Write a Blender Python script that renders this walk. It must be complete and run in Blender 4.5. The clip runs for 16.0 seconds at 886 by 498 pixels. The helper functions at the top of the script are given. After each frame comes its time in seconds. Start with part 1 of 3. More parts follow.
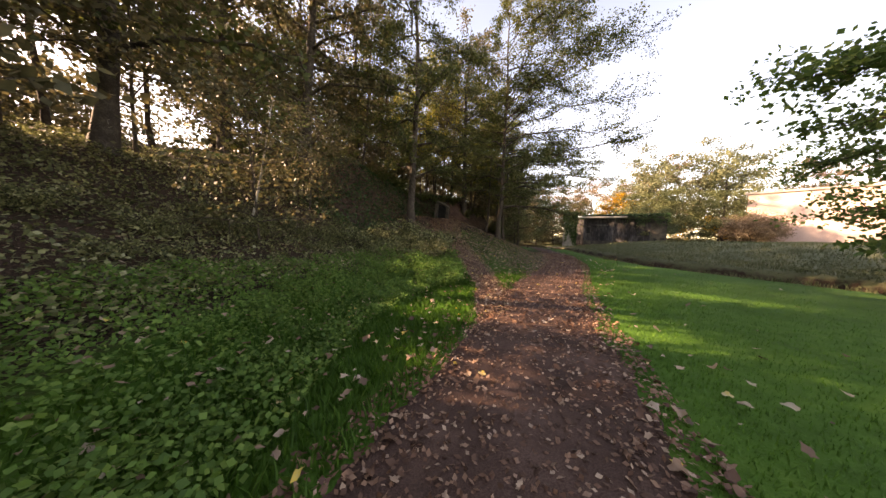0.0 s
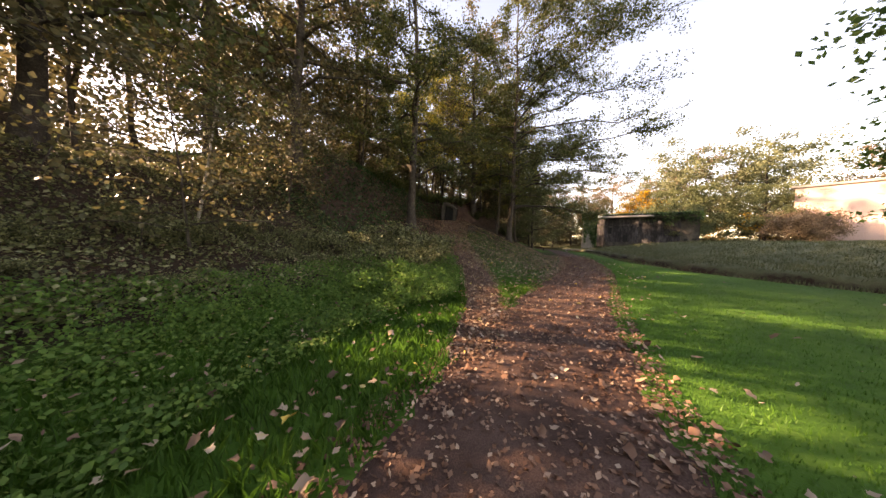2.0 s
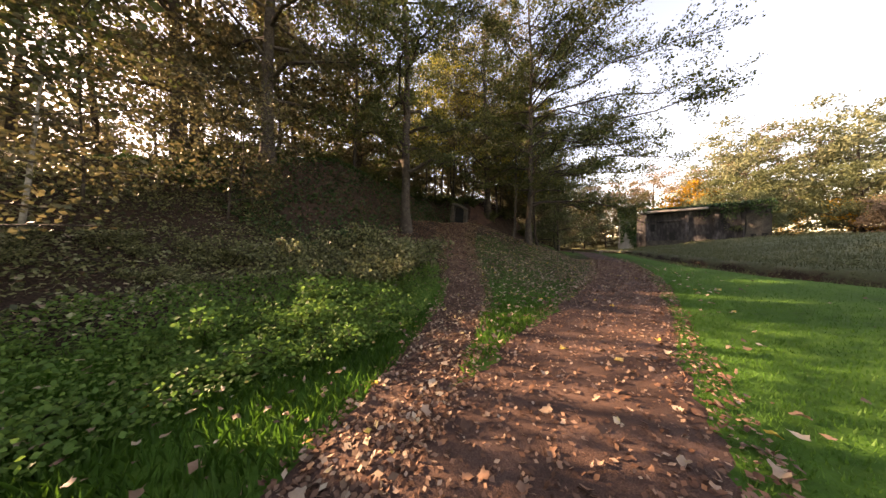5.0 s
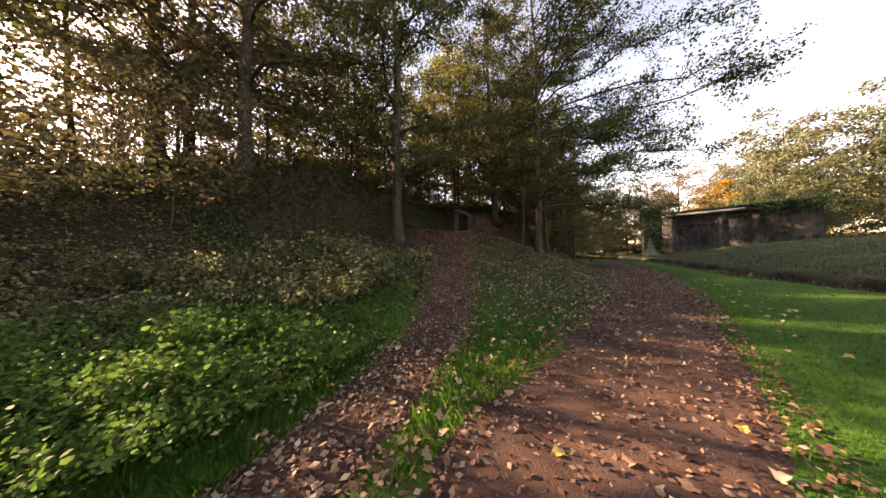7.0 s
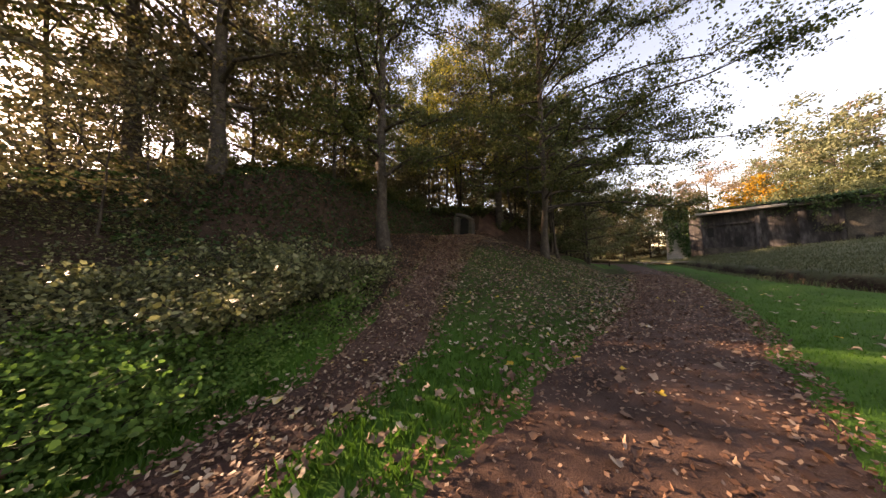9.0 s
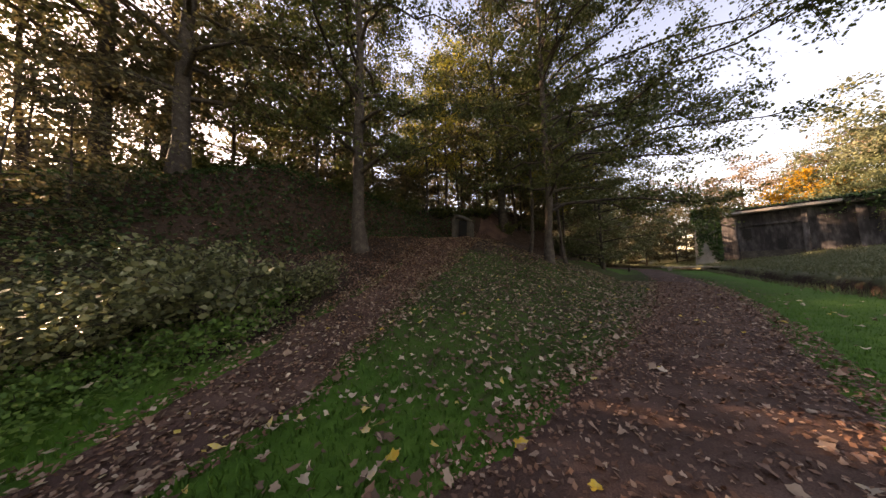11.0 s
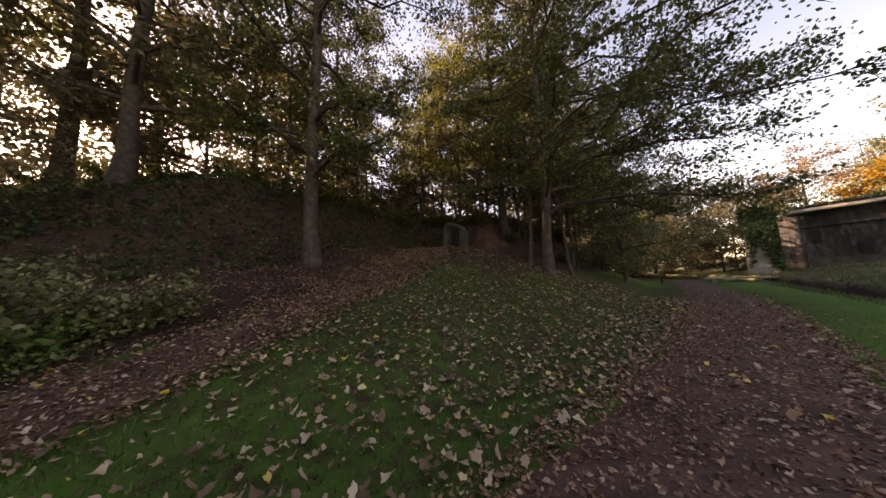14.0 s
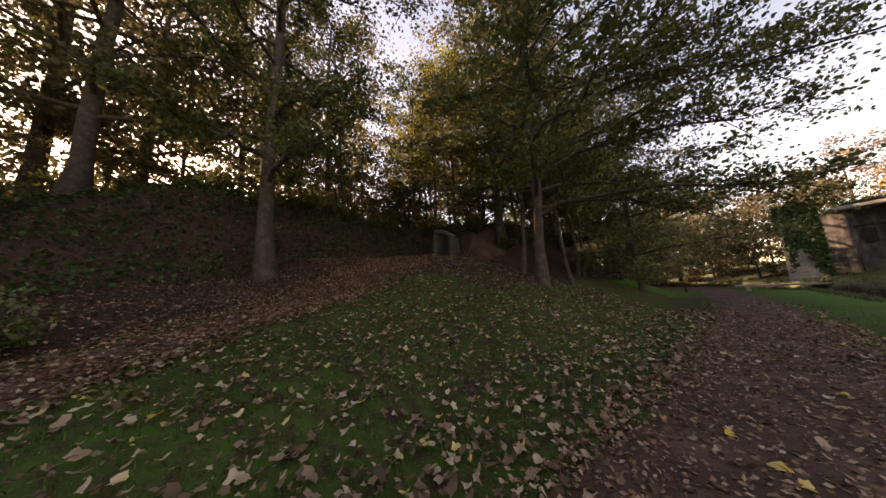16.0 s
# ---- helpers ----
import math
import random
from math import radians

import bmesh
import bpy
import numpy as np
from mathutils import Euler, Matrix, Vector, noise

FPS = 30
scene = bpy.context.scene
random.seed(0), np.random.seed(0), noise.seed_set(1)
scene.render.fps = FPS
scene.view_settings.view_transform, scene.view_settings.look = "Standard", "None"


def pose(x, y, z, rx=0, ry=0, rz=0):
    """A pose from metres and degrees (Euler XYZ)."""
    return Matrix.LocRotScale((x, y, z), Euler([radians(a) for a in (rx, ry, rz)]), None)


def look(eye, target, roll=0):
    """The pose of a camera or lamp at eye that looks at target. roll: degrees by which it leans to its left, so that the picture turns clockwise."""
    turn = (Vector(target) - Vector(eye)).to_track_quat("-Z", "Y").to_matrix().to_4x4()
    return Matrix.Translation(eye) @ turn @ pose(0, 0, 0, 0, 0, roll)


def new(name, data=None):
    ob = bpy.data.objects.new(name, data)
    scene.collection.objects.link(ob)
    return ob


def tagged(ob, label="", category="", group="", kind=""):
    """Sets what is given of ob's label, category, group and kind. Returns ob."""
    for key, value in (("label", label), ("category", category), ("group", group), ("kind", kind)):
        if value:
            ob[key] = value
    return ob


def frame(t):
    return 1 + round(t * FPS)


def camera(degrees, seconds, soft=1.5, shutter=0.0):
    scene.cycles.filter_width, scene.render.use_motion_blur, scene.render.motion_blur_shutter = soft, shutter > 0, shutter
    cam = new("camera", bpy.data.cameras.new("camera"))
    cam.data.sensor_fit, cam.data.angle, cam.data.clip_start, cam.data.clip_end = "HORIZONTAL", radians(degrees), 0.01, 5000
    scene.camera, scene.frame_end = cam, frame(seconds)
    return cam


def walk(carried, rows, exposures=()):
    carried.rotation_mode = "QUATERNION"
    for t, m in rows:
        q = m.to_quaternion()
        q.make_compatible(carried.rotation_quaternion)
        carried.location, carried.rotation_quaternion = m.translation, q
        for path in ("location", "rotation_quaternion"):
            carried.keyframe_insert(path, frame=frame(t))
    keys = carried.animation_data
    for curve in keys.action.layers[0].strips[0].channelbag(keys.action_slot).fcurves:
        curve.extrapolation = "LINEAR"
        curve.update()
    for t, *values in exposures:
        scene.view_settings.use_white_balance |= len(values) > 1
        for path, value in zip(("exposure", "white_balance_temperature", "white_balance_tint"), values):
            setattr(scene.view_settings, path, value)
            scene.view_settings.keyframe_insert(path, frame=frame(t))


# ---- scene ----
cam = camera(120.1, 16.0)
PATH = [
    (0, (0.025, 0.008, 1.433), (0.198, 1.998, 1.329), 2.2),
    (0.5, (0.198, 0.379, 1.468), (0.348, 2.37, 1.361), 2.0),
    (1, (0.46, 0.732, 1.448), (0.575, 2.726, 1.345), 1.9),
    (1.5, (0.684, 1.125, 1.46), (0.769, 3.121, 1.368), 1.5),
    (2, (0.892, 1.517, 1.462), (0.946, 3.515, 1.38), 1.4),
    (2.5, (1.185, 1.953, 1.463), (1.195, 3.952, 1.383), 0.8),
    (3, (1.409, 2.365, 1.451), (1.388, 4.363, 1.383), 0.6),
    (3.5, (1.702, 2.766, 1.443), (1.642, 4.764, 1.382), 0.4),
    (4, (1.947, 3.244, 1.481), (1.849, 5.24, 1.418), 0.2),
    (4.2, (2.039, 3.43, 1.468), (1.928, 5.426, 1.405), 0.1),
    (6.3, (2.945, 5.234, 1.438), (2.717, 7.221, 1.463), -1.4),
    (6.5, (3.02, 5.395, 1.44), (2.78, 7.38, 1.471), -1.4),
    (7, (3.223, 5.767, 1.449), (2.952, 7.748, 1.487), -1.6),
    (7.5, (3.47, 6.111, 1.4), (3.168, 8.087, 1.455), -1.7),
    (8, (3.701, 6.492, 1.42), (3.368, 8.463, 1.478), -1.9),
    (8.5, (3.927, 6.851, 1.416), (3.567, 8.817, 1.488), -2.1),
    (9, (4.205, 7.234, 1.404), (3.817, 9.194, 1.495), -2.3),
    (9.2, (4.292, 7.39, 1.411), (3.896, 9.348, 1.501), -2.4),
    (11.3, (5.428, 9.138, 1.414), (4.902, 11.063, 1.55), -2.4),
    (11.5, (5.54, 9.279, 1.42), (5.002, 11.201, 1.562), -2.5),
    (12, (5.788, 9.646, 1.407), (5.221, 11.556, 1.578), -2.7),
    (12.5, (6.058, 10.057, 1.41), (5.464, 11.958, 1.601), -2.8),
    (13, (6.377, 10.469, 1.414), (5.751, 12.358, 1.616), -2.8),
    (13.5, (6.637, 10.879, 1.427), (5.979, 12.755, 1.644), -2.9),
    (14, (6.88, 11.283, 1.417), (6.194, 13.148, 1.646), -2.9),
    (14.5, (7.125, 11.719, 1.427), (6.416, 13.572, 1.681), -3.1),
    (15, (7.359, 12.149, 1.435), (6.624, 13.99, 1.699), -3.2),
    (15.5, (7.637, 12.567, 1.387), (6.877, 14.393, 1.68), -3.5),
    (16, (7.843, 13.015, 1.361), (7.059, 14.826, 1.683), -3.7),
]
walk(cam, [(t, look(eye, target, roll)) for t, eye, target, roll in PATH],
     [(0.0, 2.3, 11000, 31), (4.0, 2.4, 11000, 31), (7.0, 2.22, 10900, 32), (9.0, 2.12, 10700, 32), (12.5, 2.02, 10700, 35), (16.0, 1.92, 12000, 35)])

# ---- world, sun ----
SUN_EL, SUN_LEFT = 21.7, 77.0
world = bpy.data.worlds.new("world")
scene.world = world
world.use_nodes = True
wn = world.node_tree.nodes
sky = wn.new("ShaderNodeTexSky")
sky.sky_type = "NISHITA"
sky.sun_disc = False
sky.sun_elevation = radians(SUN_EL)
sky.sun_rotation = radians(-SUN_LEFT)
sky.air_density, sky.dust_density, sky.ozone_density = 0.9, 0.4, 0.8
wn["Background"].inputs["Strength"].default_value = 0.15
world.node_tree.links.new(sky.outputs[0], wn["Background"].inputs["Color"])
sun = new("sun", bpy.data.lights.new("sun", "SUN"))
sun.data.energy, sun.data.angle, sun.data.color = 5.0, radians(0.6), (1.0, 0.89, 0.75)
to_sun = Vector((-math.sin(radians(SUN_LEFT)) * math.cos(radians(SUN_EL)), math.cos(radians(SUN_LEFT)) * math.cos(radians(SUN_EL)), math.sin(radians(SUN_EL))))
sun.matrix_basis = look(to_sun * 60, (0, 0, 0))

# ---- materials ----


def material(name, ramp, scale=6.0, detail=8.0, rough=0.9, bump=0.3, fine=60.0, island=0.0, translucent=0.0, random_object=False, spec=0.3, squash=1.0):
    """Two scales of noise over a colour ramp; island: share of the hue taken per loose piece."""
    m = bpy.data.materials.new(name)
    m.use_nodes = True
    n, l = m.node_tree.nodes, m.node_tree.links
    b = n["Principled BSDF"]
    b.inputs["Roughness"].default_value = rough
    b.inputs["Specular IOR Level"].default_value = spec
    tc = n.new("ShaderNodeTexCoord")
    big = n.new("ShaderNodeTexNoise")
    big.inputs["Scale"].default_value, big.inputs["Detail"].default_value = scale, detail
    small = n.new("ShaderNodeTexNoise")
    small.inputs["Scale"].default_value, small.inputs["Detail"].default_value = fine, 4.0
    mp = n.new("ShaderNodeMapping")
    mp.inputs["Scale"].default_value = (1, 1, squash)
    l.new(tc.outputs["Object"], mp.inputs["Vector"])
    for t in (big, small):
        l.new(mp.outputs[0], t.inputs["Vector"])
    mix = n.new("ShaderNodeMath")
    mix.operation = "MULTIPLY_ADD"
    mix.inputs[1].default_value = 0.45
    l.new(small.outputs["Fac"], mix.inputs[0])
    sc = n.new("ShaderNodeMath")
    sc.operation = "MULTIPLY"
    sc.inputs[1].default_value = 0.55
    l.new(big.outputs["Fac"], sc.inputs[0])
    l.new(sc.outputs[0], mix.inputs[2])
    fac = mix.outputs[0]
    spread = n.new("ShaderNodeMapRange")
    spread.inputs[1].default_value, spread.inputs[2].default_value = 0.3, 0.7
    l.new(fac, spread.inputs[0])
    fac = spread.outputs[0]
    if island:
        if random_object:
            src = n.new("ShaderNodeObjectInfo").outputs["Random"]
        else:
            src = n.new("ShaderNodeNewGeometry").outputs["Random Per Island"]
        mm = n.new("ShaderNodeMix")
        mm.inputs[0].default_value = island
        l.new(fac, mm.inputs[2])
        l.new(src, mm.inputs[3])
        fac = mm.outputs[0]
    cr = n.new("ShaderNodeValToRGB")
    els = cr.color_ramp.elements
    for i, (p, c) in enumerate(ramp):
        e = els[i] if i < 2 else els.new(p)
        e.position, e.color = p, (*c, 1)
    l.new(fac, cr.inputs[0])
    l.new(cr.outputs[0], b.inputs["Base Color"])
    if bump:
        bp = n.new("ShaderNodeBump")
        bp.inputs["Strength"].default_value, bp.inputs["Distance"].default_value = bump, 0.02
        l.new(small.outputs["Fac"], bp.inputs["Height"])
        l.new(bp.outputs[0], b.inputs["Normal"])
    if translucent:
        tr = n.new("ShaderNodeBsdfTranslucent")
        l.new(cr.outputs[0], tr.inputs["Color"])
        ms = n.new("ShaderNodeMixShader")
        ms.inputs[0].default_value = translucent
        l.new(b.outputs[0], ms.inputs[1])
        l.new(tr.outputs[0], ms.inputs[2])
        l.new(ms.outputs[0], n["Material Output"].inputs["Surface"])
    return m


M_SOIL = material("path_soil", [(0.0, (0.032, 0.017, 0.012)), (0.5, (0.088, 0.047, 0.034)), (1.0, (0.18, 0.105, 0.08))], 1.6, 9, 0.95, 0.6, 90)
M_BARK = material("bark", [(0.0, (0.02, 0.015, 0.011)), (0.5, (0.055, 0.043, 0.033)), (1.0, (0.12, 0.10, 0.08))], 5, 8, 0.95, 0.9, 40)
M_BARK_PALE = material("pale_bark", [(0.0, (0.10, 0.08, 0.06)), (0.5, (0.28, 0.25, 0.20)), (1.0, (0.45, 0.42, 0.36))], 6, 8, 0.9, 0.6, 40)
M_GRASS = material("grass_blade", [(0.0, (0.028, 0.092, 0.014)), (0.55, (0.053, 0.161, 0.021)), (0.92, (0.105, 0.238, 0.034)), (1.0, (0.238, 0.224, 0.077))], 0.9, 4, 0.55, 0, 20, 0.4, 0.4)
M_DRY = material("rough_grass", [(0.0, (0.06, 0.08, 0.03)), (0.5, (0.12, 0.135, 0.065)), (1.0, (0.24, 0.225, 0.13))], 0.8, 5, 0.8, 0, 20, 0.5, 0.35)
M_HERB = material("herb_leaf", [(0.0, (0.044, 0.105, 0.025)), (0.5, (0.096, 0.211, 0.044)), (0.85, (0.176, 0.299, 0.070)), (1.0, (0.299, 0.281, 0.105))], 1.5, 5, 0.6, 0, 20, 0.6, 0.5)
M_BRAMBLE = material("bramble_leaf", [(0.0, (0.025, 0.034, 0.016)), (0.45, (0.112, 0.124, 0.05)), (0.8, (0.24, 0.25, 0.115)), (1.0, (0.44, 0.42, 0.28))], 1.2, 5, 0.5, 0, 20, 0.8, 0.33)
M_FALLEN = material("fallen_leaf", [(0.0, (0.062, 0.029, 0.018)), (0.4, (0.155, 0.075, 0.046)), (0.72, (0.275, 0.15, 0.095)), (0.94, (0.47, 0.33, 0.235)), (1.0, (0.58, 0.36, 0.06))], 3, 5, 0.6, 0, 40, 0.85, 0.1)
M_FALLEN_PALE = material("pale_fallen_leaf", [(0.0, (0.07, 0.042, 0.028)), (0.4, (0.18, 0.108, 0.068)), (0.7, (0.32, 0.22, 0.15)), (0.9, (0.48, 0.38, 0.27)), (0.95, (0.55, 0.40, 0.08)), (1.0, (0.48, 0.19, 0.05))], 3, 5, 0.6, 0, 40, 0.9, 0.1)
M_FALLEN_BRIGHT = material("fresh_fallen_leaf", [(0.0, (0.22, 0.11, 0.06)), (0.4, (0.42, 0.30, 0.21)), (0.7, (0.55, 0.45, 0.34)), (0.85, (0.62, 0.42, 0.05)), (1.0, (0.55, 0.20, 0.04))], 9, 5, 0.7, 0.2, 60, 0.8, 0.1, True)
LEAF = {
    "dark": material("dark_green_leaf", [(0.0, (0.041, 0.061, 0.020)), (0.5, (0.081, 0.101, 0.030)), (0.85, (0.135, 0.140, 0.048)), (1.0, (0.20, 0.155, 0.062))], 0.5, 4, 0.55, 0, 20, 0.6, 0.4),
    "brown": material("brown_green_leaf", [(0.0, (0.05, 0.055, 0.022)), (0.45, (0.095, 0.088, 0.042)), (0.8, (0.15, 0.122, 0.06)), (1.0, (0.24, 0.165, 0.07))], 0.4, 4, 0.5, 0, 20, 0.6, 0.36),
    "green": material("green_leaf", [(0.0, (0.041, 0.081, 0.027)), (0.5, (0.081, 0.149, 0.041)), (1.0, (0.176, 0.230, 0.068))], 0.4, 4, 0.5, 0, 20, 0.6, 0.55),
    "yellow": material("yellow_green_leaf", [(0.0, (0.108, 0.135, 0.027)), (0.5, (0.216, 0.216, 0.041)), (0.85, (0.405, 0.324, 0.054)), (1.0, (0.567, 0.405, 0.068))], 0.4, 4, 0.55, 0, 20, 0.6, 0.45),
    "orange": material("orange_leaf", [(0.0, (0.30, 0.15, 0.02)), (0.5, (0.50, 0.28, 0.03)), (1.0, (0.65, 0.40, 0.05))], 0.4, 4, 0.55, 0, 20, 0.6, 0.55),
    "far": material("far_olive_leaf", [(0.0, (0.08, 0.105, 0.05)), (0.5, (0.14, 0.155, 0.08)), (1.0, (0.22, 0.215, 0.13))], 0.2, 5, 0.6, 0, 20, 0.3, 0.3),
    "rust": material("rust_leaf", [(0.0, (0.14, 0.105, 0.07)), (0.5, (0.22, 0.16, 0.105)), (1.0, (0.31, 0.235, 0.15))], 0.2, 5, 0.6, 0, 20, 0.3, 0.3),
    "olive": material("olive_leaf", [(0.0, (0.06, 0.08, 0.035)), (0.5, (0.11, 0.13, 0.055)), (1.0, (0.20, 0.20, 0.10))], 0.3, 5, 0.6, 0, 20, 0.35, 0.35),
    "ivy": material("ivy_leaf", [(0.0, (0.015, 0.04, 0.012)), (0.5, (0.03, 0.075, 0.02)), (1.0, (0.06, 0.12, 0.035))], 1.0, 4, 0.45, 0, 20, 0.6, 0.2),
}
# stains, with the whole ramp lowered to paint in the roof's shade
M_CONCRETE = material("stained_shaded_concrete", [(0.0, (0.012, 0.011, 0.011)), (0.4, (0.032, 0.029, 0.028)), (0.7, (0.085, 0.077, 0.075)), (1.0, (0.19, 0.175, 0.165))], 0.7, 10, 0.9, 0.5, 5, squash=0.3)
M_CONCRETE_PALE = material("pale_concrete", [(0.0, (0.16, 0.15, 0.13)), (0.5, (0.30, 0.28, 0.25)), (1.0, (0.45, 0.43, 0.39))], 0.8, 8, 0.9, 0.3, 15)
M_CONCRETE_MID = material("mid_concrete", [(0.0, (0.03, 0.027, 0.022)), (0.5, (0.07, 0.062, 0.05)), (1.0, (0.14, 0.125, 0.10))], 1.5, 8, 0.95, 0.5, 14)
M_PLASTER = material("pink_plaster", [(0.0, (0.50, 0.34, 0.29)), (0.5, (0.60, 0.43, 0.37)), (1.0, (0.68, 0.52, 0.45))], 0.4, 8, 0.9, 0.2, 12)
# near-black: the roof turf, and painted shade inside the openings and portal
M_DARK = material("dark_turf_and_shade", [(0.0, (0.01, 0.01, 0.01)), (1.0, (0.03, 0.028, 0.026))], 2, 4, 0.9, 0.2, 20)
M_WOOD = material("weathered_wood", [(0.0, (0.10, 0.085, 0.06)), (0.5, (0.24, 0.21, 0.16)), (1.0, (0.40, 0.36, 0.29))], 3, 8, 0.85, 0.5, 40)


def ground_material():
    m = bpy.data.materials.new("ground")
    m.use_nodes = True
    n, l = m.node_tree.nodes, m.node_tree.links
    b = n["Principled BSDF"]
    b.inputs["Roughness"].default_value = 0.95
    b.inputs["Specular IOR Level"].default_value = 0.15
    tc = n.new("ShaderNodeTexCoord")

    def noise_tex(scale, detail):
        t = n.new("ShaderNodeTexNoise")
        t.inputs["Scale"].default_value, t.inputs["Detail"].default_value = scale, detail
        l.new(tc.outputs["Object"], t.inputs["Vector"])
        return t.outputs["Fac"]

    def ramp(fac, stops):
        cr = n.new("ShaderNodeValToRGB")
        for i, (p, c) in enumerate(stops):
            e = cr.color_ramp.elements[i] if i < 2 else cr.color_ramp.elements.new(p)
            e.position, e.color = p, (*c, 1)
        l.new(fac, cr.inputs[0])
        return cr.outputs[0]

    def blend(fac, a, c):
        mx = n.new("ShaderNodeMix")
        mx.data_type = "RGBA"
        l.new(fac, mx.inputs[0])
        l.new(a, mx.inputs[6])
        l.new(c, mx.inputs[7])
        return mx.outputs[2]

    fine, mid, wide = noise_tex(45, 6), noise_tex(5, 6), noise_tex(0.5, 5)
    half = n.new("ShaderNodeMath")
    half.operation = "ADD"
    l.new(mid, half.inputs[0])
    l.new(wide, half.inputs[1])
    h2 = n.new("ShaderNodeMath")
    h2.operation = "MULTIPLY"
    h2.inputs[1].default_value = 0.5
    l.new(half.outputs[0], h2.inputs[0])
    grass = ramp(h2.outputs[0], [(0.3, (0.027, 0.082, 0.013)), (0.5, (0.046, 0.13, 0.018)), (0.7, (0.078, 0.17, 0.027))])
    litter = ramp(fine, [(0.3, (0.014, 0.009, 0.006)), (0.5, (0.042, 0.026, 0.018)), (0.7, (0.10, 0.064, 0.044))])
    rough = ramp(h2.outputs[0], [(0.3, (0.075, 0.09, 0.045)), (0.5, (0.13, 0.14, 0.075)), (0.7, (0.21, 0.205, 0.125))])

    def mask(name):
        a = n.new("ShaderNodeAttribute")
        a.attribute_name = name
        s1 = n.new("ShaderNodeMath")
        s1.operation = "MULTIPLY_ADD"
        s1.inputs[1].default_value, s1.inputs[2].default_value = 0.9, -0.45
        l.new(mid, s1.inputs[0])
        s2 = n.new("ShaderNodeMath")
        s2.operation = "ADD"
        s2.use_clamp = True
        l.new(a.outputs["Fac"], s2.inputs[0])
        l.new(s1.outputs[0], s2.inputs[1])
        mr = n.new("ShaderNodeMapRange")
        mr.inputs[1].default_value, mr.inputs[2].default_value = 0.3, 0.7
        l.new(s2.outputs[0], mr.inputs[0])
        return mr.outputs[0]

    col = blend(mask("litter"), blend(mask("rough"), grass, rough), litter)
    l.new(col, b.inputs["Base Color"])
    bp = n.new("ShaderNodeBump")
    bp.inputs["Strength"].default_value, bp.inputs["Distance"].default_value = 0.7, 0.03
    l.new(fine, bp.inputs["Height"])
    l.new(bp.outputs[0], b.inputs["Normal"])
    return m


M_GROUND = ground_material()

# ---- the lie of the land ----
FOOT = [(-1.6, -60), (-1.5, 0), (-1.3, 4), (0.2, 7.6), (3.6, 11.2), (6.2, 14.6), (7.6, 17), (9.8, 21), (12.4, 27), (15.5, 36), (18, 46), (20, 70), (20, 140)]
TOE = [(-3.4, -60), (-3.4, 6), (-3.0, 9), (-2.6, 14), (-1.8, 19), (0.6, 26.9), (4.0, 27.6), (7.2, 30.5), (10.5, 37), (12, 50), (12, 140)]
DITCH = [(17.5, -60), (17.4, 6), (16.4, 11), (15.7, 15.5), (16.8, 20.5), (19.8, 28.5), (22.8, 36), (23.5, 44), (22, 60), (22, 140)]
MAIN = [(-4.3, -8), (-0.9, -1.2), (0.6, 1.3), (1.57, 3.2), (2.85, 5.7), (4.6, 8.5), (5.75, 10.2), (7.8, 13.3), (8.95, 15.2), (10.2, 17.5), (11.4, 20), (13.1, 23.5), (14.5, 26.8), (18.0, 36.7), (20.2, 43), (20.5, 52), (19, 66)]
SIDE = [(1.35, 4.6), (2.05, 7.2), (2.25, 9), (2.5, 11), (2.35, 13.3), (2.0, 16), (1.9, 20), (2.6, 25), (4.5, 30)]


def smooth(a, b, x):
    t = np.clip((np.asarray(x, float) - a) / (np.asarray(b, float) - a), 0, 1)
    return t * t * (3 - 2 * t)


def beside(line, x, y):
    """Signed distance from a polyline: positive on its left."""
    x, y = np.asarray(x, float), np.asarray(y, float)
    best, sign = np.full(x.shape, 1e9), np.ones(x.shape)
    for (ax, ay), (bx, by) in zip(line, line[1:]):
        dx, dy = bx - ax, by - ay
        k = np.clip(((x - ax) * dx + (y - ay) * dy) / (dx * dx + dy * dy), 0, 1)
        px, py = x - ax - k * dx, y - ay - k * dy
        d = np.hypot(px, py)
        s = np.where(dx * py - dy * px >= 0, 1.0, -1.0)
        closer = d < best - 1e-6
        best, sign = np.where(closer, d, best), np.where(closer, s, sign)
    return best * sign


def bumps(x, y):
    return 0.5 * np.sin(x * 0.9 + 1.3 * np.sin(y * 0.37)) * np.sin(y * 0.73 + 0.8) + 0.5 * np.sin(x * 2.1 + y * 1.7) * np.sin(y * 2.6 - x * 0.9)


def height(x, y):
    x, y = np.asarray(x, float), np.asarray(y, float)
    s, u, v = beside(FOOT, x, y), beside(TOE, x, y), -beside(DITCH, x, y)
    slope = 0.27 + 0.15 * smooth(17, 24, y)
    z = np.minimum(slope * np.maximum(s - 0.25, 0), 2.9 + 0 * s) * smooth(-0.2, 1.0, s)
    lift = np.interp(y, [4, 11, 14, 17.5, 30], [1.0, 1.35, 2.0, 3.1, 3.0])
    z = z + lift * smooth(-0.4, np.interp(y, [10, 18], [5.0, 2.6]), u) + 0.4 * smooth(6, 16, u)
    z = z + 0.10 * bumps(x, y) * smooth(0.5, 4, s)
    z = z - 0.55 * np.exp(-((v + 0.1) / 0.42) ** 2) + 0.42 * smooth(0.0, 0.45 + 0.2 * np.sin(y * 1.9), v) + 1.45 * smooth(1, 13, v) + 0.9 * smooth(13, 40, v) + 6 * smooth(60, 300, v)
    z = z + 0.10 * bumps(x * 1.3, y * 1.3) * smooth(0.5, 3, v) + 0.015 * bumps(x, y) * smooth(1.0, 2.5, np.abs(beside(MAIN, x, y)))
